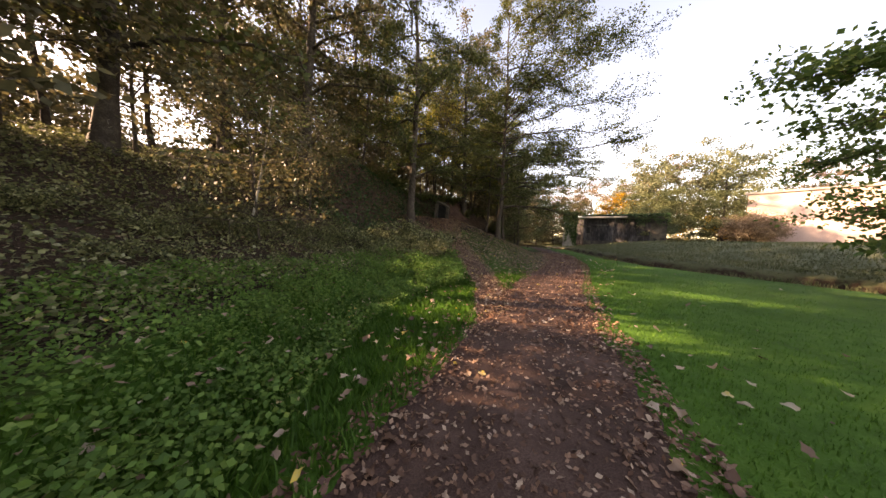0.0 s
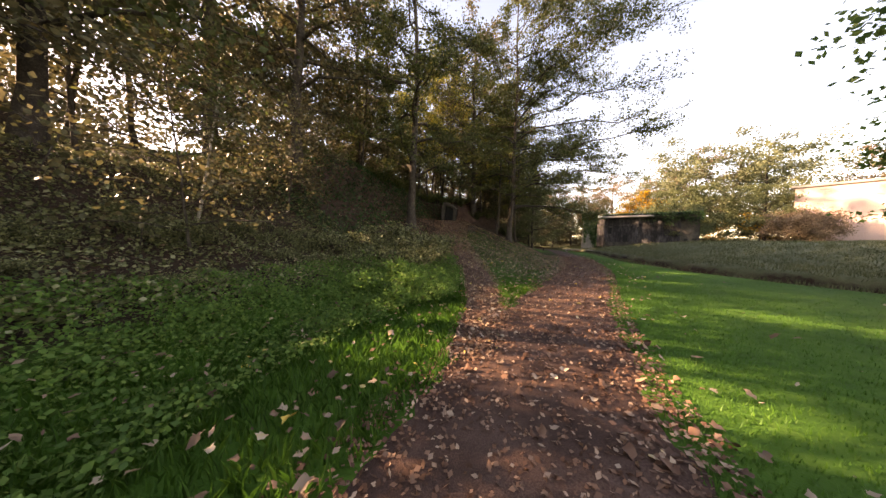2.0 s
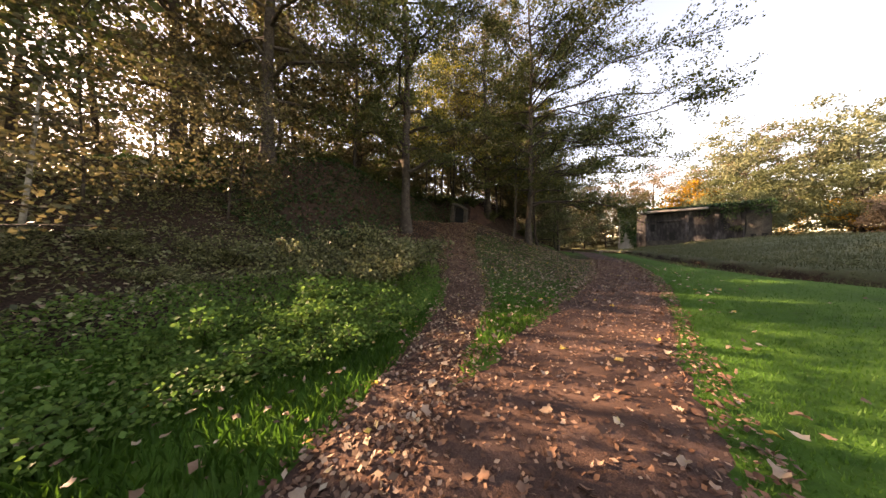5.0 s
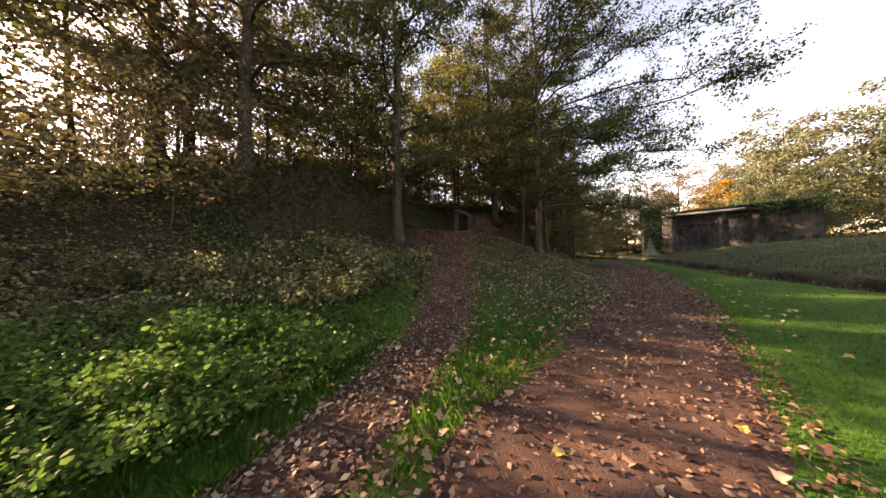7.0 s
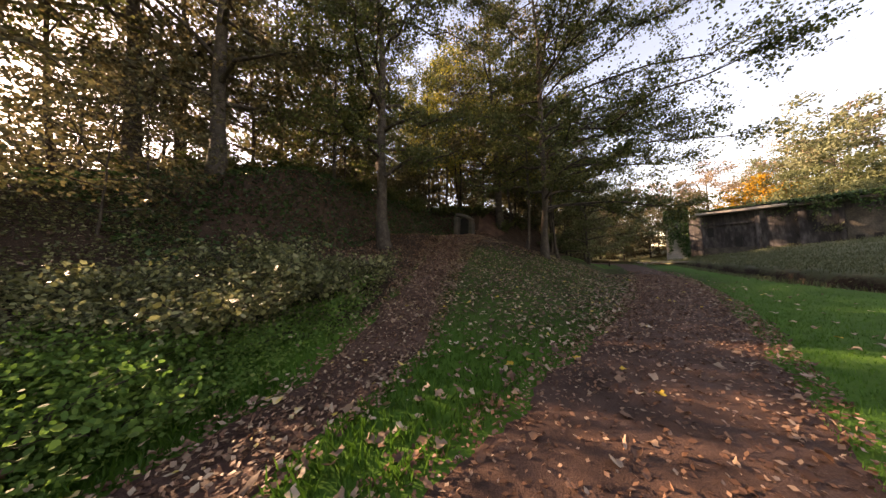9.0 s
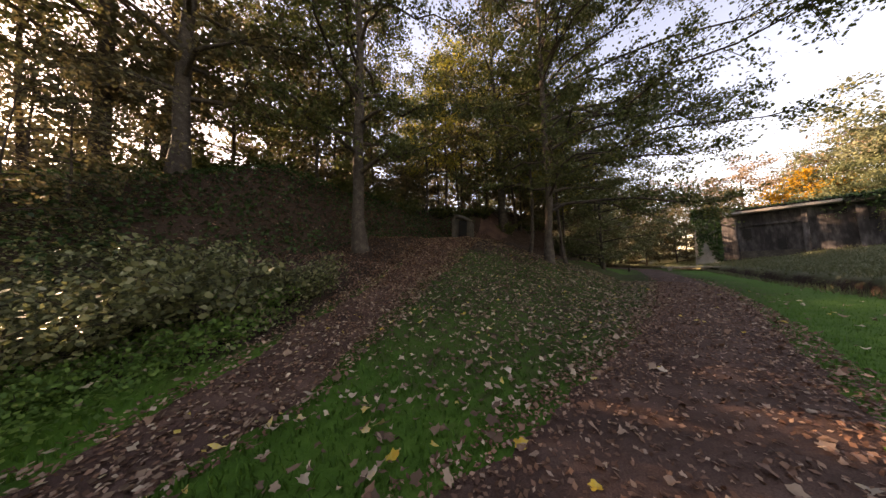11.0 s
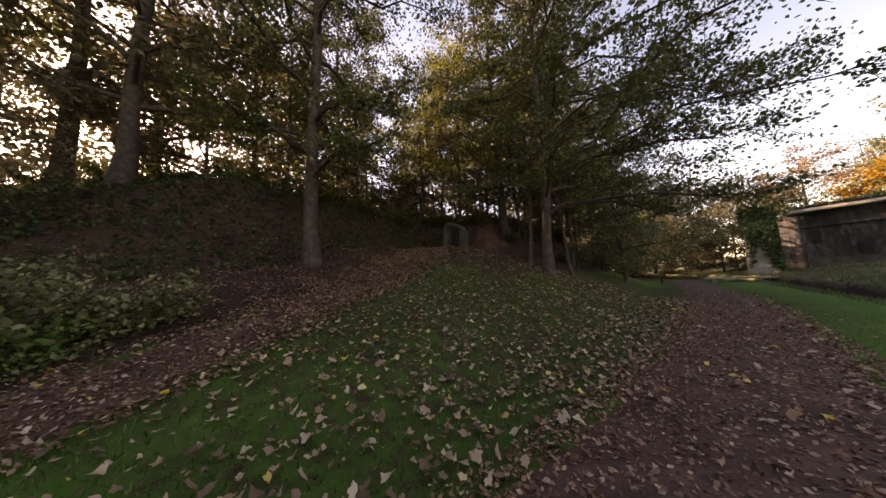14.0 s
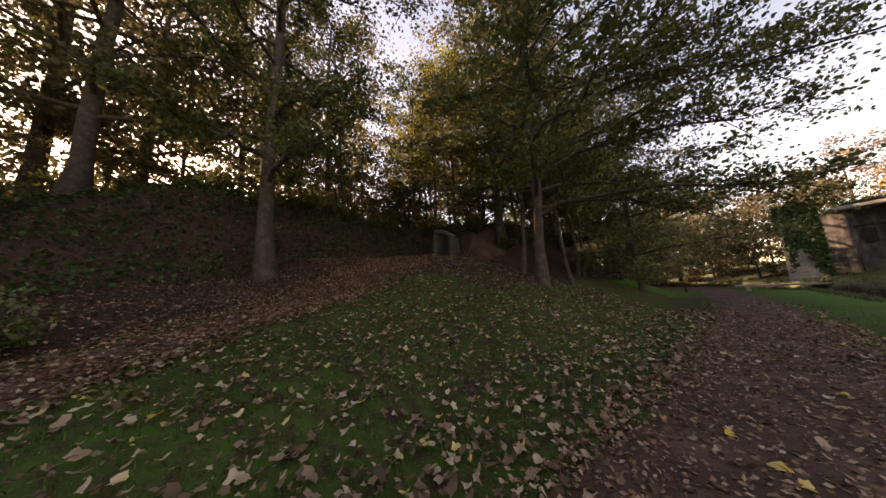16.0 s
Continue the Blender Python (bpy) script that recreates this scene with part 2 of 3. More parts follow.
    return z - 0.03 * smooth(2, 14, y) * smooth(0.5, -1, s)


def ground_z(x, y):
    return float(height(np.array([x]), np.array([y]))[0])


# ---- mesh helpers ----


def quick_mesh(name, verts, faces, mat, smooth_shade=False):
    """A mesh from numpy arrays; faces of one size."""
    verts, faces = np.asarray(verts, np.float32).reshape(-1, 3), np.asarray(faces, np.int32)
    me = bpy.data.meshes.new(name)
    me.vertices.add(len(verts))
    me.vertices.foreach_set("co", verts.ravel())
    k = faces.shape[1]
    me.loops.add(faces.size)
    me.loops.foreach_set("vertex_index", faces.ravel())
    me.polygons.add(len(faces))
    me.polygons.foreach_set("loop_start", np.arange(0, faces.size, k, dtype=np.int32))
    me.materials.append(mat)
    me.update(calc_edges=True)
    me.validate()
    if smooth_shade:
        me.polygons.foreach_set("use_smooth", np.ones(len(faces), bool))
    return me


def part(name, bm, mat, parent, label=""):
    """A bmesh or mesh as one object under a thing."""
    if isinstance(bm, bmesh.types.BMesh):
        me = bpy.data.meshes.new(name)
        bm.to_mesh(me)
        bm.free()
        me.materials.append(mat)
    else:
        me = bm
    ob = new(name, me)
    ob.parent = parent
    return tagged(ob, label)


def thing(name, m, label, category, group="", kind=""):
    ob = new(name)
    ob.matrix_basis = m
    return tagged(ob, label, category, group, kind)


def slab(bm, x0, y0, z0, x1, y1, z1, bevel=0.0):
    """An axis-parallel block, its edges bevelled."""
    r = bmesh.ops.create_cube(bm, size=1)["verts"]
    for v in r:
        v.co = Vector(((x0 + x1) / 2 + v.co.x * (x1 - x0), (y0 + y1) / 2 + v.co.y * (y1 - y0), (z0 + z1) / 2 + v.co.z * (z1 - z0)))
    if bevel:
        es = list({e for v in r for e in v.link_edges})
        bmesh.ops.bevel(bm, geom=es, offset=bevel, segments=2, affect="EDGES")
    return bm


class Tubes:
    """Collects tapered tubes along bent lines."""

    def __init__(self):
        self.v, self.f, self.n = [], [], 0

    def add(self, pts, radii, sides=6):
        pts = np.asarray(pts, float)
        tang = np.gradient(pts, axis=0)
        tang /= np.linalg.norm(tang, axis=1)[:, None] + 1e-9
        ref = np.array([0.31, 0.95, 0.05])
        a = np.cross(tang, ref)
        a /= np.linalg.norm(a, axis=1)[:, None] + 1e-9
        b = np.cross(tang, a)
        ang = np.arange(sides) * 2 * np.pi / sides
        ring = np.cos(ang)[None, :, None] * a[:, None] + np.sin(ang)[None, :, None] * b[:, None]
        self.v.append((pts[:, None] + ring * np.asarray(radii, float)[:, None, None]).reshape(-1, 3))
        i, j = np.meshgrid(np.arange(len(pts) - 1), np.arange(sides), indexing="ij")
        k = (j + 1) % sides
        q = np.stack([i * sides + j, i * sides + k, (i + 1) * sides + k, (i + 1) * sides + j], -1).reshape(-1, 4)
        self.f.append(q + self.n)
        self.n += len(pts) * sides

    def mesh(self, name, mat):
        return quick_mesh(name, np.concatenate(self.v), np.concatenate(self.f), mat, True)


def leaf_quads(pts, size, rng, flat=0.0, stretch=0.6, oval=False):
    """A folded, pointed leaf at every point. flat: how far they lie level; oval: six corners in place of four."""
    n = len(pts)
    d = rng.normal(size=(n, 3))
    d[:, 2] *= 1 - 0.8 * flat
    d /= np.linalg.norm(d, axis=1)[:, None]
    nn = rng.normal(size=(n, 3))
    nn[:, 2] = nn[:, 2] * (1 - flat) + 2.5 * flat
    side = np.cross(d, nn)
    side /= np.linalg.norm(side, axis=1)[:, None] + 1e-9
    up = np.cross(side, d)
    sz = size * rng.uniform(0.6, 1.35, n)[:, None]
    base = pts - d * sz * 0.5
    mid = pts - up * sz * 0.08
    tip = pts + d * sz * 0.5 + up * sz * 0.06 * rng.normal(size=(n, 1))
    lft, rgt = mid + side * sz * stretch * 0.5, mid - side * sz * stretch * 0.5
    if oval:
        low, far = pts - d * sz * 0.2 + up * sz * 0.05, pts + d * sz * 0.2 + up * sz * 0.05
        w1, w2 = side * sz * stretch * 0.46, side * sz * stretch * 0.36
        v = np.stack([base, low - w1, far - w2, tip, far + w2, low + w1], 1).reshape(-1, 3)
        return v, np.arange(6 * n).reshape(n, 6)
    v = np.stack([base, rgt + up * sz * 0.1, tip, lft + up * sz * 0.1], 1).reshape(-1, 3)
    return v, np.arange(4 * n).reshape(n, 4)


# ---- ground ----
def axis(lo, a, b, hi, step):
    fine = list(np.arange(a, b + 1e-6, step))
    out, d = [], step
    p = b
    while p < hi:
        d *= 1.22
        p += d
        out.append(p)
    back, d, p = [], step, a
    while p > lo:
        d *= 1.22
        p -= d
        back.append(p)
    return np.array(back[::-1] + fine + out)


gx, gy = axis(-900, -12, 24, 900, 0.21), axis(-700, -2, 42, 1200, 0.23)
X, Y = np.meshgrid(gx, gy, indexing="ij")
Z = height(X.ravel(), Y.ravel())
ni, nj = len(gx), len(gy)
I, J = np.meshgrid(np.arange(ni - 1), np.arange(nj - 1), indexing="ij")
quads = np.stack([I * nj + J, (I + 1) * nj + J, (I + 1) * nj + J + 1, I * nj + J + 1], -1).reshape(-1, 4)
gm = quick_mesh("ground", np.stack([X.ravel(), Y.ravel(), Z], 1), quads, M_GROUND, True)
s_foot, v_ditch = beside(FOOT, X.ravel(), Y.ravel()), -beside(DITCH, X.ravel(), Y.ravel())
side_d = beside(SIDE, X.ravel(), Y.ravel())
litter_shade = smooth(0.6, 2.2, s_foot) * np.maximum(smooth(15, 5, Y.ravel()) * 0.9, smooth(0.2, 1.2, side_d + 0.1))
litter_shade = np.maximum(litter_shade, smooth(2.5, 4.5, s_foot) * smooth(19, 23, Y.ravel()))
mound = (beside(MAIN, X.ravel(), Y.ravel()) > 0.9) & (side_d < 0) & (Y.ravel() < 34)
litter_shade = np.maximum(litter_shade, mound * (0.50 * smooth(9.5, 13, Y.ravel()) + 0.08 * smooth(13, 17, Y.ravel())))
# bare soil on the ditch's far face, also painting its dark shadow line
litter_shade = np.maximum(litter_shade, 0.9 * np.exp(-((v_ditch - 0.12) / 0.3) ** 2))
litter_shade = np.maximum(litter_shade, 0.5 * smooth(4.5, 1.0, np.abs(beside(MAIN, X.ravel(), Y.ravel()))) * smooth(14, 20, Y.ravel()))
for nm, val in (("litter", litter_shade), ("rough", smooth(-1.2, 0.2, v_ditch))):
    gm.attributes.new(nm, "FLOAT", "POINT").data.foreach_set("value", val.astype(np.float32))
ground = tagged(new("ground", gm), "lawn, wooded bank and rough meadow strewn with leaves", "ground", kind="structure")


def ribbon(name, line, half, label, seed, lift=0.022):
    """A worn path laid on the ground, with ragged, sunken edges."""
    rng = np.random.default_rng(seed)
    pts = np.array(line, float)
    k = np.concatenate([[0], np.cumsum(np.hypot(*np.diff(pts, axis=0).T))])
    t = np.arange(0, k[-1], 0.12)
    c = np.stack([np.interp(t, k, pts[:, 0]), np.interp(t, k, pts[:, 1])], 1)
    for _ in range(14):
        c[1:-1] = 0.25 * c[:-2] + 0.5 * c[1:-1] + 0.25 * c[2:]
    d = np.gradient(c, axis=0)
    d /= np.linalg.norm(d, axis=1)[:, None]
    nrm = np.stack([-d[:, 1], d[:, 0]], 1)
    w = np.linspace(-1, 1, 17)
    rag = [np.convolve(rng.normal(size=len(t) + 6), np.ones(7) / 7, "valid") * 0.16 for _ in (0, 1)]
    hw = np.interp(t, [0, k[-1]], half) if len(half) == 2 else np.interp(t / k[-1], np.linspace(0, 1, len(half)), half)
    lo, hi = -(hw + rag[0][: len(t)]), hw + rag[1][: len(t)]
    off = lo[:, None] + (w[None] + 1) / 2 * (hi - lo)[:, None]
    P = c[:, None] + nrm[:, None] * off[..., None]
    z = height(P[..., 0].ravel(), P[..., 1].ravel()).reshape(off.shape) + lift - 0.05 * np.abs(w[None]) ** 8 + rng.normal(size=off.shape) * 0.004
    n, mth = off.shape
    i, j = np.meshgrid(np.arange(n - 1), np.arange(mth - 1), indexing="ij")
    q = np.stack([i * mth + j + 1, i * mth + j, (i + 1) * mth + j, (i + 1) * mth + j + 1], -1).reshape(-1, 4)
    v = np.concatenate([P, z[..., None]], 2).reshape(-1, 3)
    return tagged(new(name, quick_mesh(name, v, q, M_SOIL, True)), label, "path", kind="structure")


footpath = ribbon("footpath", MAIN, (1.08, 1.08, 1.08, 1.05, 1.05), "dark red-brown trodden earth footpath covered in leaves", 3)
side_path = ribbon("side_path", SIDE, (0.35, 0.52, 0.6, 0.75, 0.9), "narrow leaf-covered earth path climbing the bank", 4, 0.027)

# ---- trees ----


def tree_meshes(seed, tall, girth, base, spread, leaf, leaf_size, limbs=18, twigs=6, per=14, rise=0.5, lean=(0, 0), bias=None, bark=M_BARK, stems=1, taper=0.9, fuzz=0.3, single=False):
    """Meshes of one tree: trunk, limbs, crown. bias: an azimuth to which limbs reach further."""
    rng = np.random.default_rng(seed)
    trunk, leaves, own = Tubes(), [], []
    for st in range(stems):
        off = np.array([0.0, 0.0]) if st == 0 else rng.normal(size=2) * 0.45
        hgt = tall * (1 if st == 0 else rng.uniform(0.7, 0.95))
        tt = np.linspace(0, 1, 14)
        wob = np.cumsum(rng.normal(size=(14, 2)) * 0.012 * hgt / 4, axis=0)
        px = off[0] + lean[0] * tt * hgt + wob[:, 0] + off[0] * 1.5 * tt
        py = off[1] + lean[1] * tt * hgt + wob[:, 1] + off[1] * 1.5 * tt
        px[0], py[0] = off
        pts = np.stack([px, py, tt * hgt - 0.25], 1)
        rad = girth * (1 if st == 0 else 0.75) * ((1 - tt) ** taper * 0.92 + 0.06) * (1 + 0.5 * np.exp(-tt * hgt / 0.35))
        trunk.add(pts, rad, 9)
        for i in range(limbs):
            f = base + (0.97 - base) * (i + rng.uniform(0, 0.8)) / limbs
            p0 = np.array([np.interp(f, tt, pts[:, c]) for c in range(3)])
            az = i * 2.39996 + rng.uniform(-0.5, 0.5)
            if bias is not None and i % 5 < 2:
                az = bias + rng.uniform(-1.0, 1.0)
            reach = spread * (0.45 + 0.75 * math.sin(math.pi * min(1, (1.02 - f) / (1.02 - base) * 0.62 + 0.08))) * rng.uniform(0.7, 1.15)
            if bias is not None:
                reach *= 0.72 + 0.75 * max(0, math.cos(az - bias)) * min(1, 0.45 + 2.2 * f)
            el = rise * rng.uniform(0.4, 1.3)
            q = np.linspace(0, 1, 7)
            droop = rng.uniform(0.05, 0.3)
            line = p0[None] + np.stack([np.cos(az + 0.25 * q) * q * reach, np.sin(az + 0.25 * q) * q * reach, (el * q - droop * q * q) * reach], 1)
            line[1:] += rng.normal(size=(6, 3)) * 0.03 * reach
            r0 = np.interp(f, tt, rad) * 0.45
            limb = Tubes() if single else trunk
            own.append(limb)
            limb.add(line if single else line[::2], (r0 * (1 - q) ** 0.8 + 0.008)[:: 1 if single else 2], 5 if single else 4)
            for _ in range(int(twigs * (0.35 + 0.95 * reach / spread))):
                a = rng.uniform(0.12, 1.0) ** 0.75
                b0 = np.array([np.interp(a, q, line[:, c]) for c in range(3)])
                dr = rng.normal(size=3) + 0.9 * np.array([math.cos(az), math.sin(az), 0.15])
                dr[2] *= 0.55
                dr /= np.linalg.norm(dr)
                ln = rng.uniform(0.5, 1.0) * (0.35 + 0.2 * reach)
                e = np.linspace(0, 1, 4)
                tw = b0[None] + dr[None] * (e * ln)[:, None] + np.stack([0 * e, 0 * e, -0.12 * ln * e * e], 1)
                if single or rng.uniform() < 0.25:
                    limb.add(tw, 0.014 * (1 - e) + 0.004, 3)
                m = max(3, int(per * rng.uniform(0.5, 1.4)))
                g = rng.uniform(0.15, 1.08, m)
                lp = b0[None] + dr[None] * (g * ln)[:, None]
                lp = lp + rng.normal(size=(m, 3)) * np.array([1, 1, 0.32 if single else 0.6]) * fuzz * (0.35 + 0.25 * ln)
                leaves.append(lp)
    lp = np.concatenate(leaves)
    v, f = leaf_quads(lp, leaf_size, rng, 0.35, 0.7)
    crown = quick_mesh("crown", v, f, LEAF[leaf])
    if single:
        return [("trunk", trunk.mesh("trunk", bark)), ("crown", crown)] + [("limb", t.mesh("limb", bark)) for t in own]
    return [("trunk", trunk.mesh("trunk", bark)), ("crown", crown)]


def place_tree(meshes, x, y, turn=0.0, scale=1.0, label="", group="", name="tree", sink=0.0):
    t = thing(name, pose(x, y, ground_z(x, y) - sink, 0, 0, turn) @ Matrix.Scale(scale, 4), label, "tree", group)
    for nm, me in meshes:
        part(nm, me, None, t)
    return t


T_TALL = tree_meshes(11, 20, 0.30, 0.15, 4.0, "brown", 0.20, 34, 9, 31, 0.42, fuzz=0.6)
T_TALL2 = tree_meshes(12, 19, 0.20, 0.13, 3.7, "dark", 0.20, 34, 9, 30, 0.42, fuzz=0.6)
T_OPEN = tree_meshes(22, 20, 0.21, 0.13, 4.2, "brown", 0.19, 38, 9, 34, 0.5, fuzz=0.6)
T_THIN = tree_meshes(13, 16, 0.11, 0.28, 2.4, "dark", 0.19, 24, 7, 25, 0.55, (0.04, 0.02), fuzz=0.55)
T_THIN2 = tree_meshes(14, 17, 0.12, 0.28, 2.4, "yellow", 0.18, 18, 6, 22, 0.55, (-0.03, 0.03), stems=2, fuzz=0.55)
T_LOW = tree_meshes(15, 8, 0.10, 0.05, 3.2, "brown", 0.22, 26, 8, 24, 0.32, fuzz=0.6)
T_BUSHY = tree_meshes(25, 5, 0.06, 0.05, 2.2, "brown", 0.20, 18, 6, 18, 0.45, stems=2, fuzz=0.5)
T_YOUNG = tree_meshes(27, 4.6, 0.035, 0.15, 1.7, "brown", 0.11, 20, 6, 16, 0.45, (0.08, -0.03), fuzz=0.5)
T_ALDER = tree_meshes(16, 23, 0.22, 0.13, 5.9, "dark", 0.14, 60, 15, 66, 0.36, (0.012, 0.0), bias=-0.6, single=True, fuzz=0.32)
T_DARK = tree_meshes(26, 20, 0.27, 0.16, 3.9, "dark", 0.14, 36, 12, 56, 0.40, single=True, fuzz=0.5)
T_LAWN = tree_meshes(17, 11.5, 0.26, 0.17, 5.6, "green", 0.16, 50, 18, 88, 0.2, single=True, fuzz=0.45)
T_FAR = tree_meshes(18, 15, 0.3, 0.06, 6.0, "far", 0.31, 30, 10, 34, 0.5, fuzz=0.85)
T_FAR2 = tree_meshes(19, 14, 0.3, 0.08, 5.6, "rust", 0.29, 26, 9, 30, 0.55, fuzz=0.7)
T_MID = tree_meshes(29, 6.5, 0.06, 0.26, 2.2, "brown", 0.13, 22, 7, 24, 0.4, (0.03, 0.02), fuzz=0.5)
T_BACK = tree_meshes(28, 9, 0.12, 0.04, 3.6, "brown", 0.48, 20, 6, 8, 0.4, fuzz=1.3)
T_FAR3 = tree_meshes(20, 8, 0.2, 0.05, 4.0, "orange", 0.24, 28, 8, 40, 0.5, fuzz=0.9)
T_FAR4 = tree_meshes(21, 9, 0.2, 0.03, 5.0, "olive", 0.25, 28, 10, 52, 0.4, fuzz=0.8)
T_EDGE = tree_meshes(33, 13, 0.13, 0.07, 4.6, "olive", 0.16, 40, 11, 44, 0.34, fuzz=0.5)
T_BARE = tree_meshes(34, 15, 0.25, 0.15, 5.0, "far", 0.22, 34, 10, 5, 0.7, single=True, fuzz=0.7)
T_REDBUSH = tree_meshes(31, 4.0, 0.08, 0.04, 2.6, "rust", 0.18, 20, 8, 34, 0.6, stems=2, fuzz=0.7)

BANK = "tall slender tree with thinning brown-green autumn leaves on the bank"
EDGE = "spreading alder with long low limbs at the wood's edge"
place_tree(T_ALDER, 7.3, 23.9, 0, 1.0, EDGE)
place_tree(T_THIN, 6.4, 25.3, 40, 1.0, BANK, "trees on the bank")
place_tree(T_THIN, 8.5, 25.6, 210, 0.9, BANK, "trees on the bank")
place_tree(T_THIN2, 9.0, 30.5, 100, 1.0, BANK, "trees on the bank")
place_tree(T_EDGE, 12.4, 32.0, 0, 1.0, "rounded brown-leaved tree with low limbs at the wood's edge")
place_tree(T_EDGE, 12.6, 39.5, 120, 0.8, "rounded brown-leaved tree with low limbs at the wood's edge")
place_tree(T_DARK, -0.75, 18.3, 0, 1.0, "tall dark straight-trunked tree beside the climbing path")
place_tree(T_TALL, -6.7, 15.5, 70, 1.0, BANK, "trees on the bank")
place_tree(T_TALL, -10.8, 15.3, 200, 1.1, BANK, "trees on the bank")
rng = np.random.default_rng(5)
# (-13.0, 10.2) and (-13.6, 12.0) are added only to keep sun off the footpath
WOOD = [(-13.8, 14.6, 2), (-13.0, 10.2, 2), (-13.6, 12.0, 2), (-9.4, 13.2, 9), (-8.4, 7.6, 1), (0.4, 29.2, 3), (2.5, 33.4, 3), (-9.6, 6.0, 5), (-10.5, 2.6, 5), (-9.5, -0.6, 2), (-13.5, 8.4, 2), (-15.5, 4.6, 5), (-12, -3, 5), (-9.0, -6, 1),
        (-4.6, 20.4, 2), (-3.4, 24.5, 2), (-6.5, 26, 0), (-1.2, 28.4, 2), (1.6, 30.3, 3), (3.3, 31.0, 2), (4.9, 29.6, 0), (5.7, 30.4, 3), (-2.6, 32.5, 3), (-5, 34, 2), (0.5, 36, 1),
        (-10, 22, 1), (-14, 19, 0), (-13, 26, 2), (-18, 8, 2), (-8, 31, 3), (7.4, 34, 1), (3.0, 37.5, 2), (12.6, 38, 4), (13.2, 34.9, 2), (15.4, 43.5, 4), (16.5, 50, 4), (13, 45, 0),
        (9.5, 41, 0), (-17, 0, 5), (6, 44, 1), (-6, 42, 1),
        (-9.0, 4.0, 5), (-11.5, 0.6, 6), (-13, -1, 6), (-12.8, 17.5, 4), (-8.6, 18.8, 4), (-5.6, 23, 4), (-2.5, 30.5, 4), (-7, 29, 4), (-10, -2.5, 6), (8.8, 36, 4), (20.5, 58, 4), (24, 55, 4), (15, 51, 4), (28, 58, 4), (23.5, 50.5, 4), (26, 48.5, 4), (21.5, 60, 4), (18, 62, 4), (29, 52, 4), (24.5, 62, 1), (14, 60, 0), (32, 50, 4),
        (-14.5, 2.5, 6),
        (-3.9, 6.7, 7), (-5.6, 8.9, 7), (-4.8, 11.4, 7), (-5.4, 12.6, 7), (-7.0, 3.4, 7), (-22, 6, 6), (-21, 1, 6), (-24, -4, 6),
        (-8.9, 5.0, 7), (-8.0, 2.0, 6), (-8.6, -0.6, 6), (-12.5, 1.6, 6), (-34, -16, 8), (-35, -12, 8), (-36, -8, 8), (-34, -4, 8), (-36, -1, 8), (-35, 2, 8), (-37, 5, 8), (-35, 8, 8), (-33, 11, 6), (-33, 16, 6), (-35, 20, 8), (-34, 24, 8), (-33, 28, 8), (-30, 32, 8), (-26, 36, 8), (-22, 39, 8), (-17, 42, 8), (-12, 45, 8),
        (-8.8, 6.2, 9), (-8.4, 8.4, 9), (-9.6, 3.2, 9), (-8.2, 0.6, 9), (-25, 1, 6), (-26, -5, 6), (-28, -10, 6),
        (-3.2, 29.5, 6), (2.2, 32.6, 6), (6.6, 31.6, 6), (-5.8, 31, 6), (-8.5, 28, 6), (-11, 25, 6), (1.0, 38, 8), (-3, 38, 8), (8, 38.5, 8), (-11, 33, 8), (-15, 30, 8)]
KINDS = [T_TALL, T_TALL2, T_THIN, T_THIN2, T_LOW, T_OPEN, T_BUSHY, T_YOUNG, T_BACK, T_MID]
for x, y, k in WOOD:
    place_tree(KINDS[k], x, y, rng.uniform(0, 360), rng.uniform(0.85, 1.12), BANK if k in (0, 1, 2, 3, 5) else "slender young tree leaning out over the brambles" if k == 7 else "low spreading brown-leaved tree in the wood", "trees on the bank")
for i, y in enumerate(np.arange(1.0, 25.0, 1.5)):
    place_tree(T_BACK, -25.0 - 1.5 * (i % 2), y, 47 * i, 0.5 + 0.03 * (i % 3), "low brown-leaved thicket tree behind the bank", "thicket trees")
place_tree(T_LAWN, 18.2, 2.2, 20, 1.08, "broad green tree with low hanging branches on the lawn")
FAR = [(30, 64, T_FAR2, 0.9), (46, 57, T_FAR3, 1.15), (24, 68, T_FAR, 0.85), (43, 62, T_FAR2, 1.0), (43.5, 44.5, T_FAR4, 1.0), (49, 50, T_FAR, 1.14), (55, 54, T_FAR2, 1.2), (60, 46, T_FAR, 1.2), (50, 38.5, T_FAR4, 0.9),
       (35, 82, T_FAR, 1.1), (48, 80, T_FAR2, 1.1), (62, 68, T_FAR, 1.2), (25, 86, T_FAR2, 1.05), (70, 54, T_FAR, 1.2), (75, 40, T_FAR2, 1.1), (18, 78, T_FAR, 0.9), (74, 24, T_FAR, 1.1),
       (50.5, 46, T_FAR3, 0.4), (56, 70, T_BARE, 1.15), (10, 90, T_FAR2, 1.1), (0, 82, T_FAR, 1.0), (47.5, 33.5, T_REDBUSH, 1.0), (46.4, 31.6, T_REDBUSH, 0.8), (50.5, 39.5, T_FAR3, 0.5), (38.5, 40.5, T_FAR4, 0.62), (36.5, 38.0, T_FAR4, 0.5)]
for x, y, k, sc in FAR:
    lab = {id(T_FAR): "olive and tan autumn tree in sunlight", id(T_FAR2): "rust-brown autumn tree in sunlight", id(T_FAR3): "bright orange autumn tree behind the wall", id(T_FAR4): "low spreading green tree beside the concrete wall", id(T_BARE): "tall almost bare autumn tree behind the wall", id(T_REDBUSH): "reddish bare-twigged bush in front of the pink house"}[id(k)]
    place_tree(k, x, y, rng.uniform(0, 360), sc, lab, "far trees")

# ---- concrete wall with canopy, ivy pillar ----
W = 11.4
